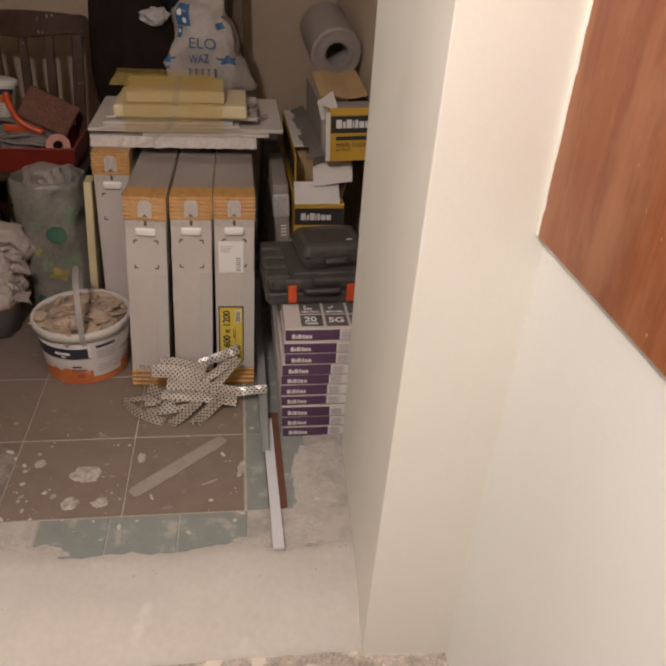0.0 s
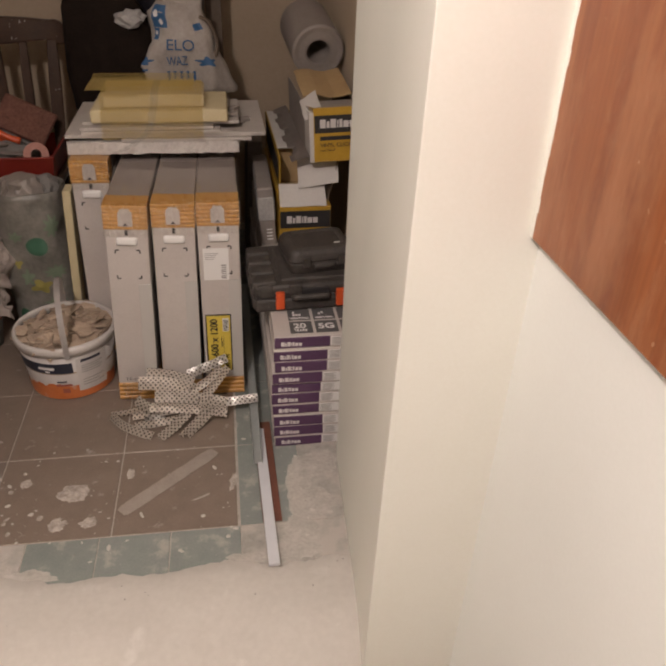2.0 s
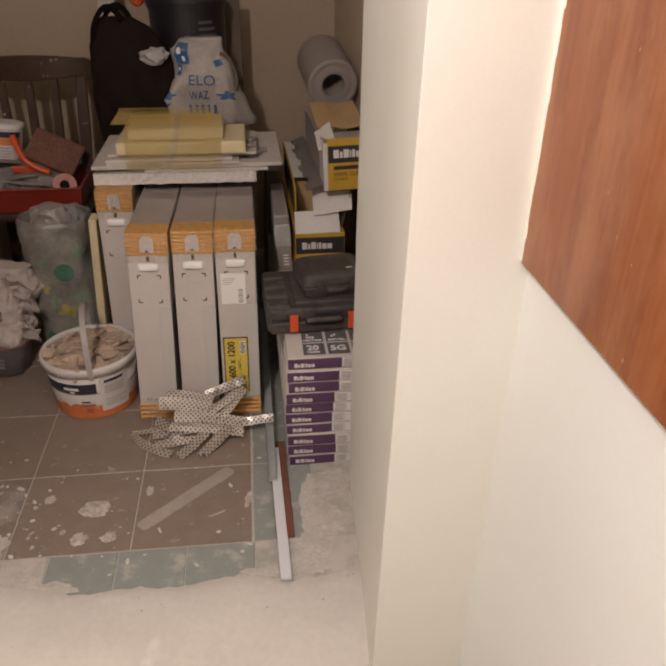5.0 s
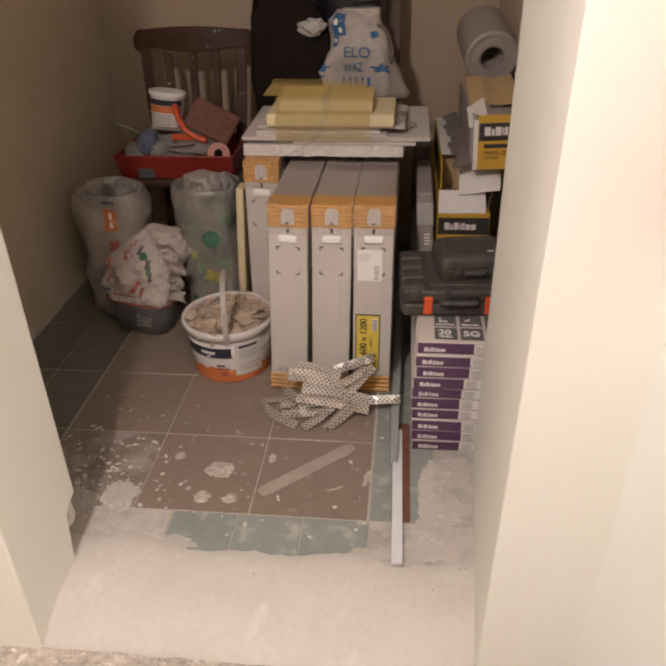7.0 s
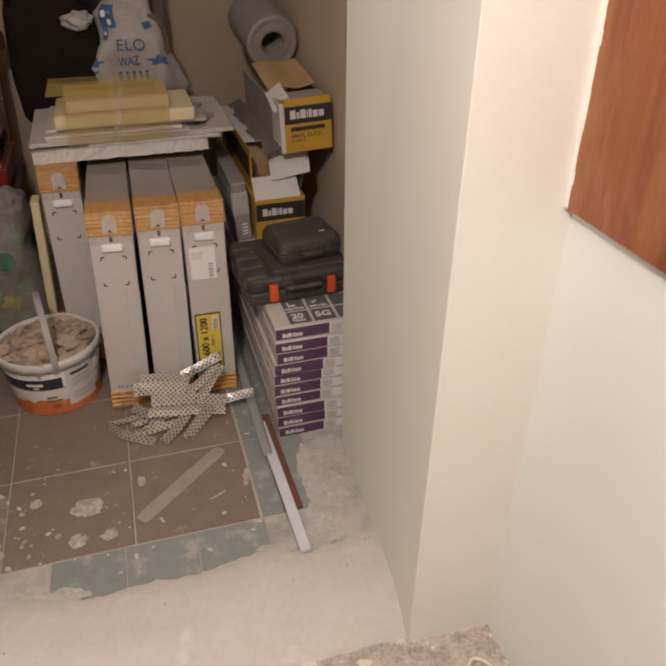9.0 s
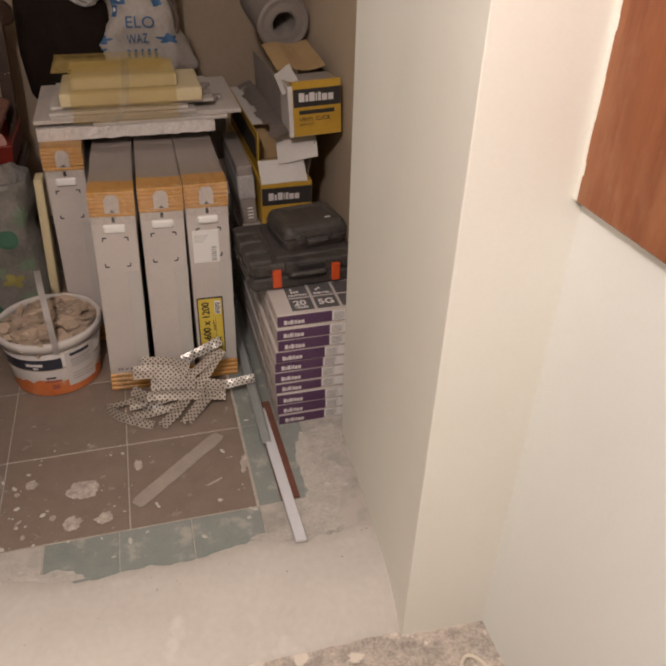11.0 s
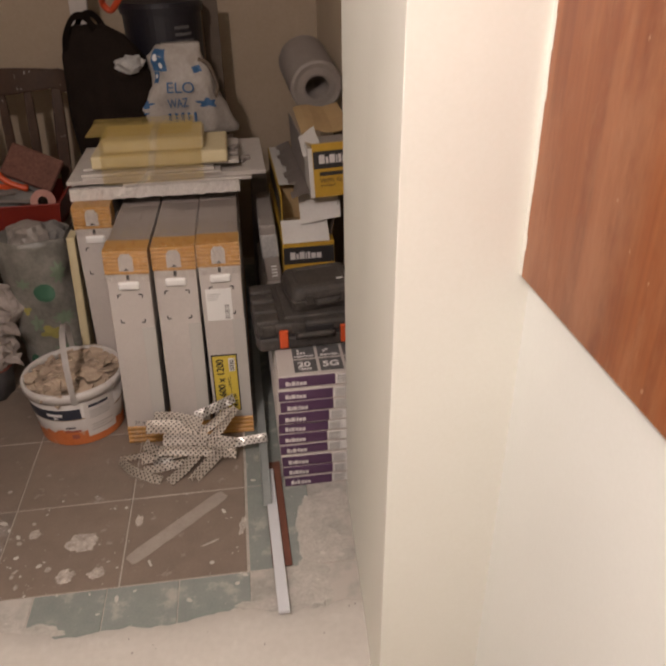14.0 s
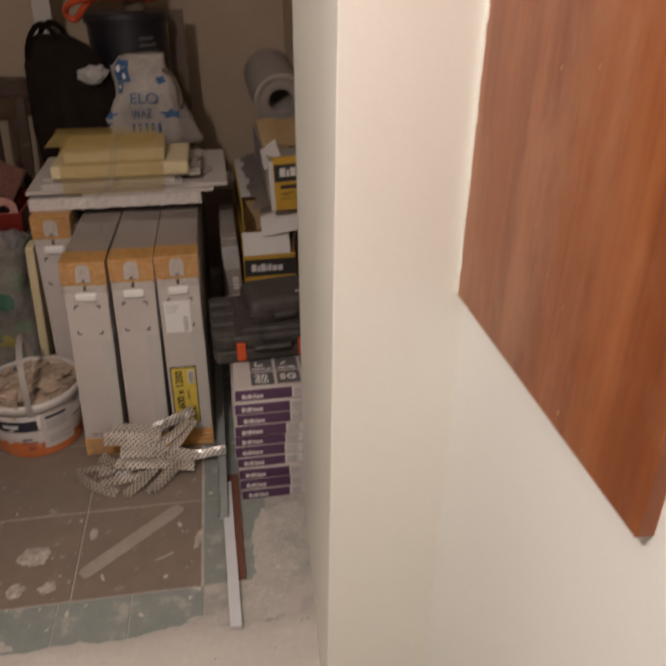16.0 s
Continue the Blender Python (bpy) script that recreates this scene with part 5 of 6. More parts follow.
bm = bmesh.new()
tube(bm, curve_pts([(-1.01, 2.82, 0.655), (-1.015, 2.82, 0.632), (-0.96, 2.83, 0.605), (-0.91, 2.84, 0.575)], 6), 0.0028, 6)
thing("bent_wire", "thin bent wire hook sticking out of the tray", "wire", bm=bm, material=M_STEEL)
for k, (x, y, z, t, r) in enumerate(((-0.83, 2.86, 0.60, 25, 12), (-0.80, 2.78, 0.545, -15, 8), (-0.76, 2.80, 0.555, 40, 5), (-0.70, 2.77, 0.535, 5, 4))):
    bm = rounded(-0.055, 0.055, -0.012, 0.012, 0, 0.004, 0.0015)
    thing("spatula", "small dusty spatula among the rags", "spatula", "spatulas in the tray", bm=bm, material=M_CARD_GREY, at=pose(x, y, z, r, r, t))

# ---- rubbish bags and sack on the floor ----
bag1 = thing("rubbish_bag", "pale plastic bag stuffed with rubbish, standing on tiles", "bag", at=pose(-0.955, 2.50, 0))
BAG1 = refine([(0, 0, 0.0, 0.09, 0.075), (0, 0, 0.012, 0.112, 0.095), (0, 0, 0.10, 0.122, 0.105), (0, 0, 0.22, 0.124, 0.11), (0, 0, 0.34, 0.126, 0.112), (0, 0, 0.42, 0.125, 0.11), (0.0, 0, 0.47, 0.124, 0.108), (0, 0, 0.488, 0.118, 0.102), (0, 0, 0.47, 0.112, 0.098), (0, 0, 0.42, 0.108, 0.094)], 4)
bm = loft(BAG1, 64, 0.022, 13, 1.0)
part("skin", bm, M_BAG, bag1, smooth=True)
for k, (x, y, z, s) in enumerate(((-0.05, -0.02, 0.455, 0.06), (0.05, 0.0, 0.450, 0.065), (0.0, 0.05, 0.46, 0.05))):
    bm = bmesh.new()
    bmesh.ops.create_icosphere(bm, subdivisions=3, radius=s)
    for v in bm.verts:
        v.co = v.co * (1 + 0.45 * noise.noise(v.co * 30 + Vector((k, 0, 0)))) + Vector((x, y, z))
        v.co.z = min(v.co.z, 0.515)
    part("crumpled_filling", bm, (M_BAG, M_GREY_RAG, M_TISSUE)[k], bag1, "crumpled plastic filling")
for a, z, w, h, mm in ((-78, 0.40, 0.040, 0.075, M_BUCKET_ORANGE), (-78, 0.465, 0.040, 0.012, M_BLUE_RAG), (-78, 0.30, 0.034, 0.05, M_RED_PRINT), (-78, 0.385, 0.010, 0.022, M_PRINT_WHITE), (-78, 0.415, 0.010, 0.022, M_PRINT_WHITE)):
    skin_print(bag1, BAG1[:25], 64, 0.022, 13, 1.0, 2.4, a, z, w, h, mm, lift=0.0016 if mm is not M_PRINT_WHITE else 0.0026)

bag2 = thing("shopping_bag", "pale bag printed with green and yellow plants, stuffed", "bag", at=pose(-0.588, 2.50, 0))
BAG2 = refine([(0, 0, 0.0, 0.085, 0.07), (0, 0, 0.012, 0.10, 0.085), (0, 0, 0.12, 0.108, 0.094), (0, 0, 0.25, 0.112, 0.098), (0, 0, 0.38, 0.114, 0.10), (0, 0, 0.46, 0.114, 0.10), (0, 0, 0.50, 0.114, 0.10), (0, 0, 0.512, 0.110, 0.095), (0, 0, 0.49, 0.105, 0.09), (0, 0, 0.44, 0.10, 0.088)], 4)
bm = loft(BAG2, 64, 0.018, 13, 4.0)
part("skin", bm, M_BAG_GREEN, bag2, smooth=True)
for k, (x, y, z, s) in enumerate(((-0.01, -0.02, 0.505, 0.06), (0.05, 0.03, 0.48, 0.055), (-0.06, 0.0, 0.46, 0.04))):
    bm = bmesh.new()
    bmesh.ops.create_icosphere(bm, subdivisions=3, radius=s)
    for v in bm.verts:
        v.co = v.co * (1 + 0.4 * noise.noise(v.co * 30 + Vector((k + 7, 0, 0)))) + Vector((x, y, z))
        v.co.z = min(v.co.z, 0.55)
    part("crumpled_filling", bm, (M_BAG, M_GREY_RAG, M_TISSUE)[k], bag2)


def plant(a, z, w, h, material, spikes=0):
    skin_print(bag2, BAG2[:25], 64, 0.018, 13, 4.0, 2.4, a, z, w, h, material, "plant_print", True, spikes)


plant(-80, 0.335, 0.056, 0.062, M_GREEN_PRINT)
plant(-84, 0.185, 0.050, 0.046, M_YEL_PRINT, 4)
plant(-58, 0.235, 0.070, 0.045, M_LEAF_PRINT, 9)
plant(-118, 0.075, 0.060, 0.050, M_GREEN_PRINT)
plant(-112, 0.27, 0.026, 0.026, M_YEL_PRINT, 3)
plant(-66, 0.12, 0.060, 0.030, M_LEAF_PRINT, 7)
plant(-100, 0.22, 0.030, 0.050, M_LEAF_PRINT, 5)
plant(-52, 0.40, 0.050, 0.070, M_LEAF_PRINT, 8)
plant(-106, 0.37, 0.034, 0.034, M_LEAF_PRINT, 6)

sack = thing("paper_sack", "crumpled torn paper sack, white and red over a dark base", "sack", at=pose(-0.846, 2.345, 0, -4, 5, -12))
bm = loft([(0.01, 0, 0.0, 0.075, 0.05), (0.01, 0, 0.01, 0.105, 0.065), (0.0, 0.0, 0.075, 0.118, 0.072), (-0.005, 0.0, 0.12, 0.126, 0.076)], 72, 0.007, 22, 2.0, top=False, power=3.2)
part("dark_base", bm, M_SACK_DARK, sack, "dark grey printed sack bottom", smooth=True)
bm = loft([(-0.005, 0.0, 0.118, 0.127, 0.077), (-0.006, 0.0, 0.128, 0.128, 0.078)], 72, 0.007, 22, 2.0, False, False, 3.2)
part("red_line", bm, M_RED_PRINT, sack)
SACK = refine([(-0.006, 0.0, 0.126, 0.128, 0.078), (-0.008, 0.01, 0.17, 0.138, 0.082), (-0.004, 0.02, 0.21, 0.140, 0.085), (0.005, 0.03, 0.25, 0.134, 0.082), (0.02, 0.045, 0.29, 0.118, 0.072), (0.035, 0.055, 0.325, 0.100, 0.055), (0.045, 0.06, 0.355, 0.085, 0.040), (0.055, 0.06, 0.385, 0.060, 0.020)], 4)
bm = loft(SACK, 110, 0.030, 15, 2.0, False, True, 2.8)
part("paper_body", bm, M_PAPER, sack, "crumpled white paper with red print")
for a, z, w, h, mm, tilt in ((-138, 0.245, 0.040, 0.046, M_BUCKET_ORANGE, -8), (-138, 0.245, 0.012, 0.030, M_PRINT_WHITE, -20), (-132, 0.195, 0.012, 0.034, M_RED_PRINT, -5), (-122, 0.215, 0.012, 0.036, M_RED_PRINT, -5), (-118, 0.285, 0.050, 0.009, M_RED_PRINT, -30), (-122, 0.305, 0.045, 0.009, M_RED_PRINT, -30), (-126, 0.325, 0.040, 0.008, M_RED_PRINT, -30), (-96, 0.315, 0.012, 0.030, M_SACK_DARK, 20), (-90, 0.297, 0.012, 0.030, M_GREEN_PRINT, 20), (-82, 0.272, 0.012, 0.030, M_SACK_DARK, 20), (-76, 0.254, 0.012, 0.030, M_GREEN_PRINT, 20), (-70, 0.236, 0.012, 0.030, M_SACK_DARK, 20), (-108, 0.200, 0.008, 0.040, M_SACK_DARK, -12), (-103, 0.196, 0.006, 0.030, M_SACK_DARK, -12), (-86, 0.190, 0.010, 0.050, M_RED_PRINT, -14), (-78, 0.178, 0.010, 0.040, M_RED_PRINT, -14), (-134, 0.155, 0.050, 0.010, M_BLUE_RAG, 0), (-100, 0.150, 0.070, 0.005, M_RED_PRINT, 4)):
    skin_print(sack, SACK, 110, 0.030, 15, 2.0, 2.8, a, z, w, h, mm, "sack_print", tilt=tilt, lift=0.0016 if mm is not M_PRINT_WHITE else 0.0026)
for k, (u0, z0) in enumerate(((0.10, 0.20), (0.12, 0.27), (0.09, 0.34), (0.13, 0.16))):
    sheet(lambda u, v: (u0 + 0.055 * u, -0.03 - 0.03 * v + 0.03 * u, z0 + 0.06 * v - 0.03 * u), 5, M_PAPER, "torn_paper", sack, 0.0012, 0.018, "", k * 3.0)
for k in range(3):
    bm = bmesh.new()
    box(bm, 0.035, 0.075, -0.0765, -0.074, 0.045 + 0.014 * k, 0.053 + 0.014 * k)
    part("print_bar", bm, M_GREY_RAG, sack)

writing("22.5 KG", 0.022, M_PRINT_GREY, sack, pose(0.030, -0.0775, 0.035, -3) @ FRONT @ pose(0, 0, 0, 0, 0, 90), width=0.055)

# ---- things stored at the back, on top of the cartons ----
tote = thing("tote_bag", "black cloth tote bag with looped handles", "bag", at=pose(-0.30, 2.84, 0.652))
bm = loft([(0, 0, 0.0, 0.14, 0.07), (0, 0, 0.02, 0.152, 0.085), (0.0, 0, 0.15, 0.158, 0.085), (-0.005, 0, 0.28, 0.150, 0.075), (-0.02, 0, 0.36, 0.13, 0.055), (-0.035, 0, 0.42, 0.10, 0.035), (-0.055, 0, 0.455, 0.05, 0.016)], 56, 0.012, 14, 6.0)
part("bag_body", bm, M_BLACK_CLOTH, tote, smooth=True)
for y, dx in ((-0.03, 0.0), (0.03, 0.02)):
    bm = bmesh.new()
    ctrl = [(-0.135 + dx, y, 0.35), (-0.125 + dx, y, 0.42), (-0.095 + dx, y, 0.475), (-0.06 + dx, y, 0.485), (-0.03 + dx, y, 0.45), (-0.015 + dx, y, 0.38)]
    prev = None
    hub = Vector((-0.075 + dx, y, 0.39))
    for p in curve_pts(ctrl, 6):
        out = (p - hub).normalized()
        q = [bm.verts.new(p + out * s + Vector((0, s * 0.4, 0))) for s in (-0.011, 0.011)]
        if prev:
            bm.faces.new((prev[0], prev[1], q[1], q[0]))
        prev = q
    bmesh.ops.solidify(bm, geom=bm.faces[:], thickness=0.006)
    part("handle", bm, M_BLACK_CLOTH, tote)
bm = bmesh.new()
bmesh.ops.create_icosphere(bm, subdivisions=3, radius=0.05)
for v in bm.verts:
    v.co = Vector((v.co.x * 1.0, v.co.y * 0.7, v.co.z * 0.55)) * (1 + 0.45 * noise.noise(v.co * 38))
thing("tissue", "crumpled pale tissue poking out of a black bag", "tissue", bm=bm, material=M_TISSUE, at=pose(-0.222, 2.775, 0.985))

elo = thing("paper_bag", "white bag with blue drawings and letters", "bag", at=pose(-0.072, 2.83, 0.735))
PAPER = refine([(0, 0, 0.0, 0.178, 0.05), (0, 0, 0.02, 0.182, 0.06), (-0.004, 0, 0.10, 0.152, 0.058), (0.01, 0, 0.17, 0.112, 0.052), (0.010, 0, 0.22, 0.098, 0.046), (0.004, 0, 0.265, 0.088, 0.034), (0.006, 0, 0.30, 0.076, 0.014)], 3)
bm = loft(PAPER, 90, 0.020, 14, 3.0, power=3.0)
part("bag_body", bm, M_WHITE_BAG, elo, smooth=True)
part("folded_top", rounded(-0.05, 0.085, -0.02, 0.02, 0.272, 0.305, 0.008, 3), M_WHITE_BAG, elo)
FY = -0.066
writing("ELO", 0.050, M_BLUE_PRINT, elo, pose(-0.044, FY - 0.002, 0.152, -8, 2) @ FRONT, bold=0.0, width=0.092)
writing("WAZ", 0.042, M_BLUE_PRINT, elo, pose(-0.042, FY - 0.003, 0.100, -4, -3) @ FRONT, bold=0.0, width=0.07)
for k in range(5):
    bm = rounded(-0.045 + 0.022 * k, -0.036 + 0.022 * k, FY - 0.004, FY + 0.002, 0.050 + 0.004 * (k % 2), 0.082, 0.001, 1)
    part("letter_bar", bm, M_BLUE_PRINT, elo)


def blue(a, z, w, h, round_print=True, spikes=0, material=None, tilt=0.0, lift=0.0018):
    skin_print(elo, PAPER, 90, 0.020, 14, 3.0, 3.0, a, z, w, h, material or M_BLUE_PRINT, "blue_print", round_print, spikes, tilt, lift)


blue(-132, 0.112, 0.050, 0.022, spikes=5)
blue(-60, 0.112, 0.056, 0.026, spikes=5)
blue(-128, 0.085, 0.030, 0.006, False)
blue(-124, 0.255, 0.070, 0.070, False)
blue(-134, 0.200, 0.030, 0.036, False)
blue(-62, 0.222, 0.044, 0.020, False, tilt=8)
blue(-128, 0.262, 0.026, 0.022, material=M_PRINT_WHITE, lift=0.003)
blue(-118, 0.238, 0.018, 0.018, material=M_PRINT_WHITE, lift=0.003)
blue(-134, 0.203, 0.014, 0.014, material=M_PRINT_WHITE, lift=0.003)
bm = bmesh.new()
tube(bm, curve_pts([(0.075, -0.02, 0.25), (0.105, -0.03, 0.235), (0.125, -0.03, 0.19), (0.13, -0.03, 0.15), (0.115, -0.03, 0.11)], 6), [0.007] * 24 + [0.004], 8)
part("handle", bm, M_DARK_CARD, elo, "twisted brown paper handle", smooth=True)

navy = thing("navy_bucket", "dark navy lidded bucket standing behind the bags", "bucket", at=pose(-0.115, 2.985, 0.652))
part("shell", lathe([(0, 0), (0.125, 0.0), (0.138, 0.475), (0, 0.475)], 48), M_NAVY_BUCKET, navy, smooth=False)
part("lid", lathe([(0, 0.474), (0.145, 0.474), (0.147, 0.495), (0.14, 0.510), (0, 0.513)], 48), M_NAVY_BUCKET, navy)
for k in range(4):
    part("print_bar", arc_label(0.127, -70, -35 - 4 * k, 0.36 + 0.022 * k, 0.37 + 0.022 * k, 8, 0.001, 0.03), M_SACK_DARK, navy)
cab = thing("cable_coil", "orange-red cable loop lying on a bucket lid", "cable", at=pose(-0.14, 2.96, 1.170))
bm = bmesh.new()
tube(bm, curve_pts([(0.13, -0.03, 0.035), (0.05, -0.09, 0.045), (-0.05, -0.10, 0.045), (-0.13, -0.08, 0.03), (-0.165, -0.04, 0.0), (-0.14, -0.03, -0.03), (-0.09, -0.06, 0.02), (-0.03, -0.02, 0.05), (0.06, 0.02, 0.045), (0.13, 0.0, 0.03)], 7), 0.011, 8)
part("cable", bm, M_CABLE_RED, cab, smooth=True)
spool = thing("tape_spool", "brown tape spool standing on a bucket lid", "tape roll", at=pose(-0.075, 2.955, 1.166))
part("spool", lathe([(0.014, 0), (0.036, 0), (0.036, 0.085), (0.014, 0.085), (0.014, 0)], 28), M_DARK_CARD, spool)
blk = thing("black_box", "flat black box lying above the bucket", "box", at=pose(-0.165, 2.93, 1.2515))
part("body", rounded(-0.15, 0.13, 0.005, 0.155, 0, 0.05, 0.006), M_BLACK_CLOTH, blk)
part("lid", rounded(-0.155, 0.135, 0, 0.16, 0.05, 0.075, 0.006), M_BLACK_CLOTH, blk)
thing("foam_plank", "dull tan foam plank lying across the top", "plank", bm=rounded(-0.19, 0.19, 0, 0.1, 0, 0.026, 0.006), material=M_TAN_CARD, at=pose(-0.10, 2.935, 1.327, 0, -1, 0))
plank = thing("white_board", "tall narrow white board leaning at the back wall", "board", bm=rounded(-0.032, 0.032, 0, 0.018, 0, 1.42, 0.002), material=M_BOARD_WHITE, at=pose(-0.452, 3.08, 0, -1.5, 1.5, 0))
# Dark upright strip added in place of the navy bucket's cast shadow.
thing("bucket_shadow_strip", "narrow dark strip standing for the bucket's shadow on the wall", "board", bm=rounded(-0.03, 0.03, 0, 0.02, 0, 0.5, 0.002), material=M_DARK_CARD, at=pose(0.05, 3.10, 0.652, -3, 0, 0))
# cartons standing in the gap beside the flooring packs
thing("wrapped_carton", "narrow grey wrapped carton standing in the gap", "box", bm=rounded(-0.03, 0.03, 0, 0.25, 0, 0.52, 0.006), material=M_CARD_GREY, at=pose(0.165, 2.93, 0.0, 0, 2, 0))

bundle = thing("wrapped_bundle", "dusty grey film-wrapped bundle standing on the flooring packs", "bundle", at=pose(0.194, 2.26, STACK, 0, -3, 0))
part("body", rounded(-0.025, 0.025, 0, 0.34, 0, 0.195, 0.006), M_CARD_GREY, bundle)
part("film", rounded(-0.027, 0.027, -0.003, 0.343, 0.085, 0.165, 0.006), M_TISSUE, bundle, "pale film sleeve")
for k in range(4):
    bar(bundle, M_STICKER, -0.004, 0.014, -0.0005, 0.020 + 0.011 * k, 0.0245 + 0.011 * k)

# ---- cable on the room floor ----
bm = bmesh.new()
tube(bm, curve_pts([(0.40, 0.70, 0), (0.385, 0.80, 0), (0.388, 0.88, 0.001), (0.412, 0.925, 0.003), (0.44, 0.915, 0.001), (0.462, 0.86, 0), (0.475, 0.78, 0), (0.478, 0.68, 0)], 8), 0.0042, 8)
thing("cable", "thin cream cable looped on the concrete floor", "cable", bm=bm, material=M_CABLE, at=pose(0, 0, FLOOR_LOW + 0.006), smooth=True)

# ---- plaster lumps ----
M_SPLASH = surface("dried_splash", (0.25, 0.21, 0.18), (0.62, 0.56, 0.50), 45, (0.8, 0.95), 0.5, 200)


M_SMEAR = surface("plaster_smear", (0.36, 0.335, 0.30), (0.56, 0.53, 0.485), 22, (0.8, 0.95), 0.3, 120)


def splat(label, x, y, rx, ry, turn, seed, h=0.004, material=M_SPLASH):
    bm = bmesh.new()
    n, m = 64, 6
    rows = []
    for j in range(m + 1):
        f = j / m
        row = []
        for i in range(n):
            a = 2 * math.pi * i / n
            k = 1 + 0.38 * noise.noise((1.6 * math.cos(a), 1.6 * math.sin(a), seed)) + 0.20 * noise.noise((3.3 * math.cos(a), 3.3 * math.sin(a), seed + 3)) + 0.07 * noise.noise((9 * math.cos(a), 9 * math.sin(a), seed))
            row.append(bm.verts.new((rx * f * k * math.cos(a), ry * f * k * math.sin(a), h * (1 - f ** 3) * (0.7 + 0.5 * noise.noise((f * 4, i * 0.4, seed))) - 0.0006 * f)))
        rows.append(row)
    for a, b in zip(rows[1:], rows[2:]):
        for i in range(n):
            bm.faces.new((a[i], a[(i + 1) % n], b[(i + 1) % n], b[i]))
    bm.faces.new(rows[1])
    bmesh.ops.delete(bm, geom=rows[0], context="VERTS")
    return thing("plaster_splash", label, "plaster", "dried plaster splashes", bm=bm, material=material, at=pose(x, y, 0.0006, 0, 0, turn), smooth=True)


splat("large dried plaster splash on brown tile", -0.368, 1.57, 0.042, 0.032, 0, 1)
splat("small dried plaster splash on brown tile", -0.393, 1.46, 0.022, 0.022, 0, 2)
splat("small dried plaster splash on brown tile", -0.318, 1.462, 0.022, 0.016, 30, 3)
splat("dried plaster splash on brown tile", -0.50, 1.62, 0.014, 0.018, 0, 4, 0.002)
splat("tiny dried plaster splash on brown tile", -0.44, 1.49, 0.008, 0.009, 0, 5, 0.002)
splat("dried plaster splash at the joint", 0.045, 1.57, 0.010, 0.030, -10, 6, 0.0015)
splat("thin dried plaster streak on brown tile", -0.04, 1.52, 0.024, 0.004, 25, 7, 0.001)
splat("dried plaster splash on tile", -0.23, 1.63, 0.012, 0.020, 0, 8, 0.002)
for k in range(26):
    r = random.Random(40 + k)
    splat("tiny dried plaster splash on the tiles", r.uniform(-0.78, -0.5), r.uniform(1.42, 1.85), r.uniform(0.003, 0.009), r.uniform(0.003, 0.008), r.uniform(0, 90), 20 + k, 0.0018)
# flat scraped band of filler
bm = rounded(-0.160, 0.160, -0.021, 0.021, 0, 0.0016, 0.0008, 1)
bmesh.ops.subdivide_edges(bm, edges=[e for e in bm.edges if e.calc_length() > 0.1], cuts=24)
for v in bm.verts:
    v.co.y *= 1 + 0.12 * noise.noise((v.co.x * 40, 2, 0))
    v.co.y *= 1 - 0.35 * max(0, abs(v.co.x) - 0.145) / 0.015
thing("filler_streak", "flat pale streak of scraped filler on brown tile", "plaster", bm=bm, material=surface("pale_filler", (0.31, 0.262, 0.225), (0.39, 0.34, 0.295), 30, (0.7, 0.85), 0.2, 150), at=pose(-0.122, 1.592, 0.0006, 0, 0, 42))
lump("plaster_lump", "grey lump of plaster at the jamb's foot", "plaster", -0.668, 1.268, 0.115, 0.018, 0.022, 0.045, M_PLASTER, 9.0, 0.2)

# crumbs of plaster and brick strewn on the ramp and floors
bm = bmesh.new()
rng = random.Random(11)
for k in range(120):
    on_ramp = k < 16
    x = rng.uniform(-0.62, 0.30)
    y = rng.uniform(1.14, 1.27) if on_ramp else rng.choice((rng.uniform(1.30, 1.95), rng.uniform(0.80, 1.0)))
    z = 0.004 if on_ramp else (0.001 if y > 1.1 else FLOOR_LOW + 0.002)
    s = rng.uniform(0.0009, 0.0023)
    bmesh.ops.create_icosphere(bm, subdivisions=1, radius=s, matrix=Matrix.Translation((x, y, z)) @ Matrix.Diagonal((1, rng.uniform(0.6, 1.4), 0.6, 1)))
thing("crumbs", "tiny grey crumbs strewn on plaster and tiles", "debris", bm=bm, material=M_CARD_GREY, kind="stuff")
# pale flecks where plaster fell on the tiles beside the jamb
bm = bmesh.new()
for k in range(420):
    x, y = rng.gauss(-0.72, 0.11), rng.gauss(1.50, 0.13)
    if k > 330:
        x, y = rng.uniform(-0.5, 0.28), rng.uniform(1.29, 1.75)
    if x < -1.2 or y < 1.30 or (y < 1.36 and x < -0.63):
        continue
    s = 0.0012 + 0.0060 * rng.random() ** 3
    bmesh.ops.create_icosphere(bm, subdivisions=1, radius=s, matrix=Matrix.Translation((x, y, 0.0006)) @ pose(0, 0, 0, 0, 0, rng.uniform(0, 180)) @ Matrix.Diagonal((rng.uniform(0.8, 2.2), 1, 0.2, 1)))
thing("plaster_flecks", "pale plaster flecks strewn over the dusty tiles", "debris", bm=bm, material=M_PLASTER, kind="stuff")
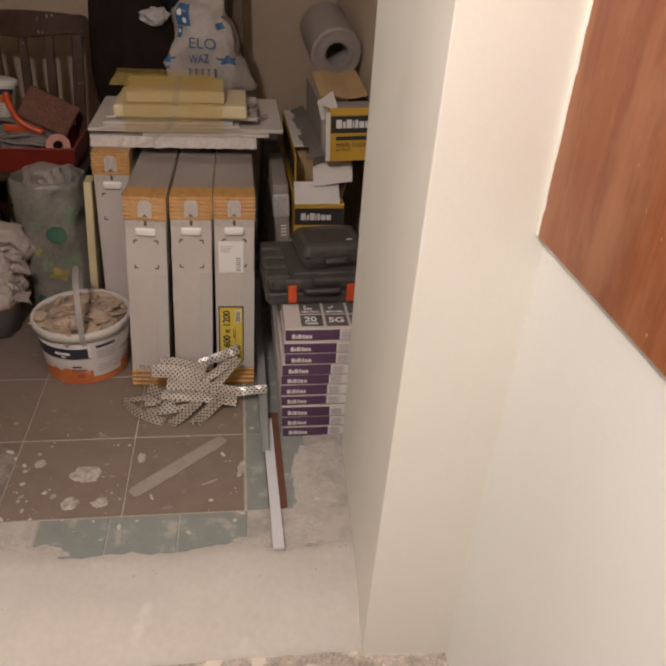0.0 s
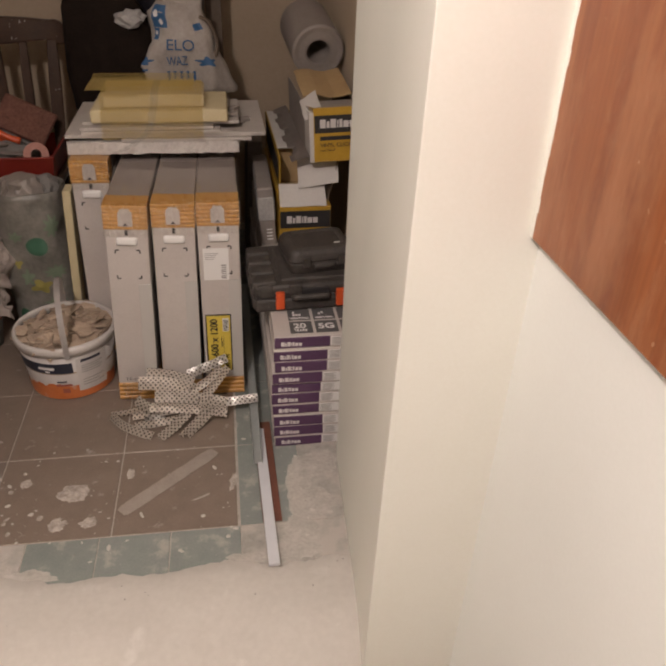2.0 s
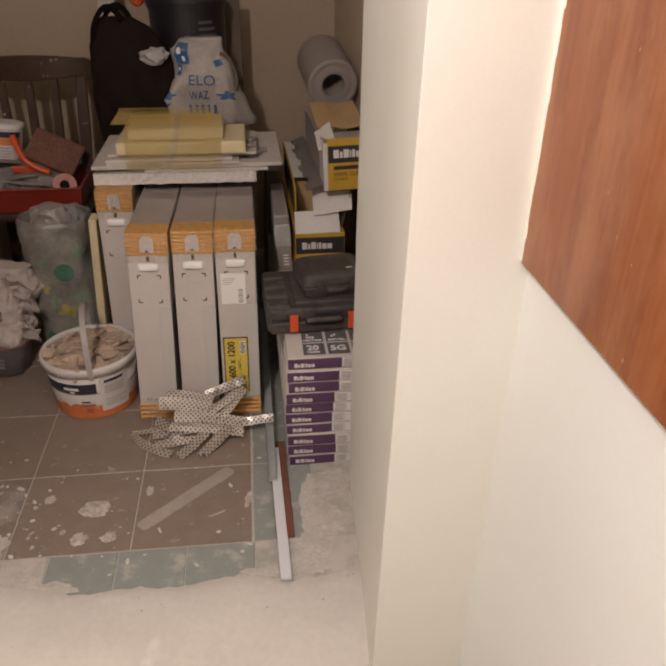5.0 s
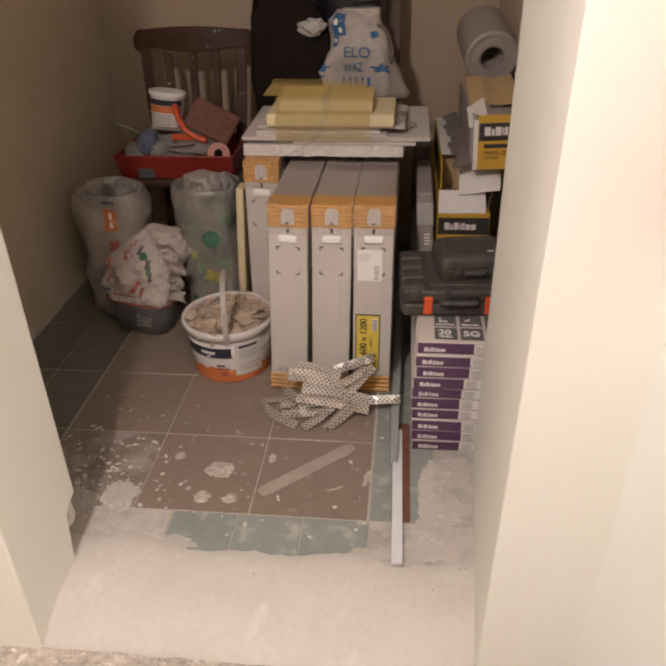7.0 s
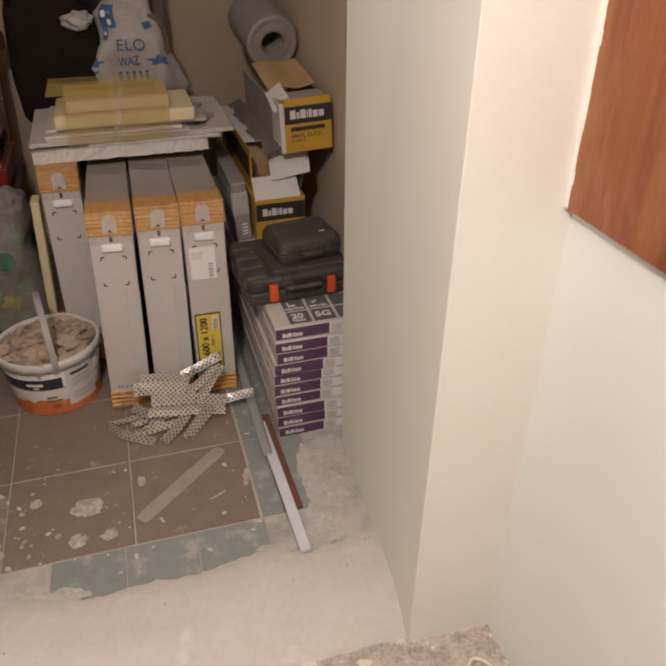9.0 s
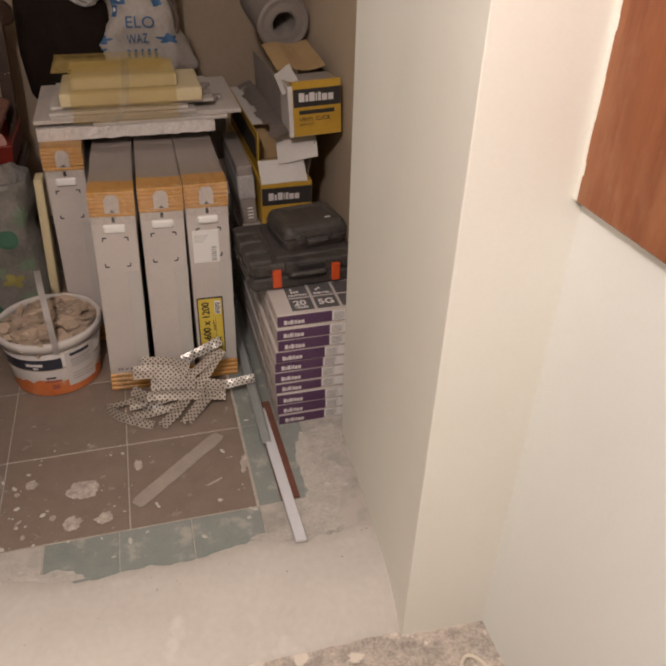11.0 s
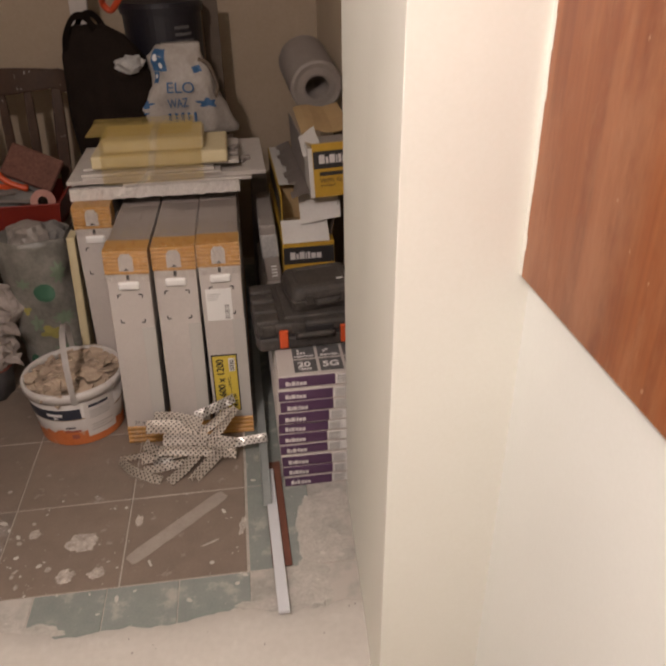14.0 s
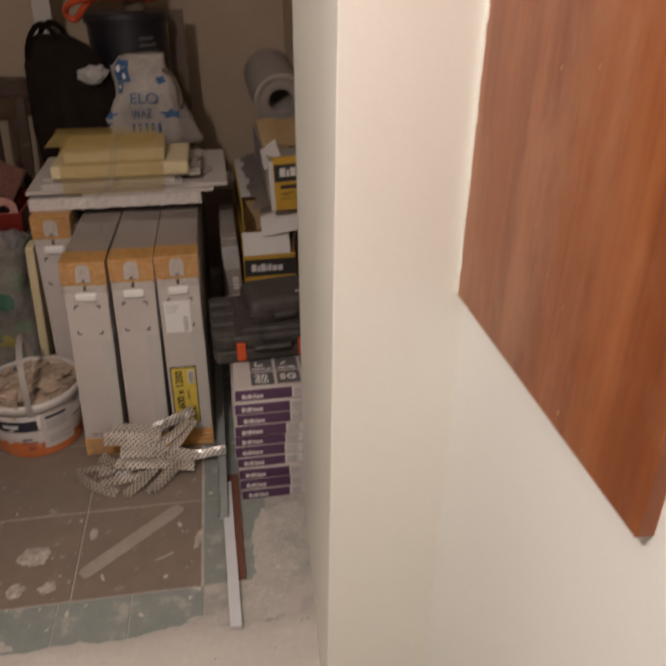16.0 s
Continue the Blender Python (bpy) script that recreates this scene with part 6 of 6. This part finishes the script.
for k, (x, y, rx, ry, t) in enumerate(((-0.56, 1.335, 0.10, 0.045, 5), (-0.44, 1.30, 0.07, 0.022, 0), (0.20, 1.33, 0.05, 0.05, 0), (0.26, 1.47, 0.05, 0.06, 20), (0.07, 1.30, 0.05, 0.018, 0), (-0.62, 1.45, 0.05, 0.06, 0), (0.30, 1.62, 0.03, 0.05, 0), (0.215, 1.52, 0.035, 0.10, 0), (0.245, 1.61, 0.04, 0.05, 0), (0.21, 1.38, 0.045, 0.05, 10), (-0.74, 1.42, 0.07, 0.05, 10))):
    splat("thin smear of plaster over the tiles", x, y, rx, ry, t, 60 + k, 0.0016, M_SMEAR)

# ---- tiles, each its own piece ----
def tile_mesh(name, w, d, material):
    bm = bmesh.new()
    box(bm, -w / 2, w / 2, -d / 2, d / 2, -0.008, 0)
    top = [e for e in bm.edges if all(v.co.z > -0.001 for v in e.verts)]
    bmesh.ops.bevel(bm, geom=top, offset=0.0012, segments=1, profile=0.5, affect="EDGES")
    return mesh_of(name, bm, material)


def lay(me, x, y, rng):
    ob = new("tile", me)
    ob.parent = floor_ob
    ob.matrix_basis = pose(x, y, rng.uniform(-0.0006, 0.0003), rng.uniform(-.1, .1), rng.uniform(-.1, .1), 0)


rng = random.Random(3)
brown = tile_mesh("brown_tile", 0.308, 0.308, M_BROWN_TILE)
half = tile_mesh("green_tile", 0.169, 0.1375, M_GREEN_TILE)
# left border tiles, with the jamb's shade in their colour
edge_tile = tile_mesh("green_tile", 0.169, 0.307, M_SHADED_DUSTY_TILE)
wide = tile_mesh("green_tile", 0.167, 0.308, M_GREEN_DUSTY)
border = tile_mesh("green_tile", 0.167, 0.308, M_GREEN_TILE)
brown_dusty = tile_mesh("brown_tile", 0.308, 0.308, M_BROWN_DUSTY)
half_dusty = tile_mesh("green_tile", 0.169, 0.1375, M_GREEN_DUSTY)
xs = [-0.723, -0.4125, -0.1015]
for j in range(6):
    y = 1.5635 + 0.311 * j
    for x in xs:
        lay(brown_dusty if x < -0.7 and j < 1 else brown, x, y, rng)
    lay(border, 0.143, y, rng)
    for x in (0.314, 0.485):
        lay(wide, x, y, rng)
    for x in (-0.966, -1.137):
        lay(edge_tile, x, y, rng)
for k in range(-5, 4):
    lay(half_dusty if k < -2 or k > 0 else half, -0.026 + 0.1715 * k, 1.3375, rng)
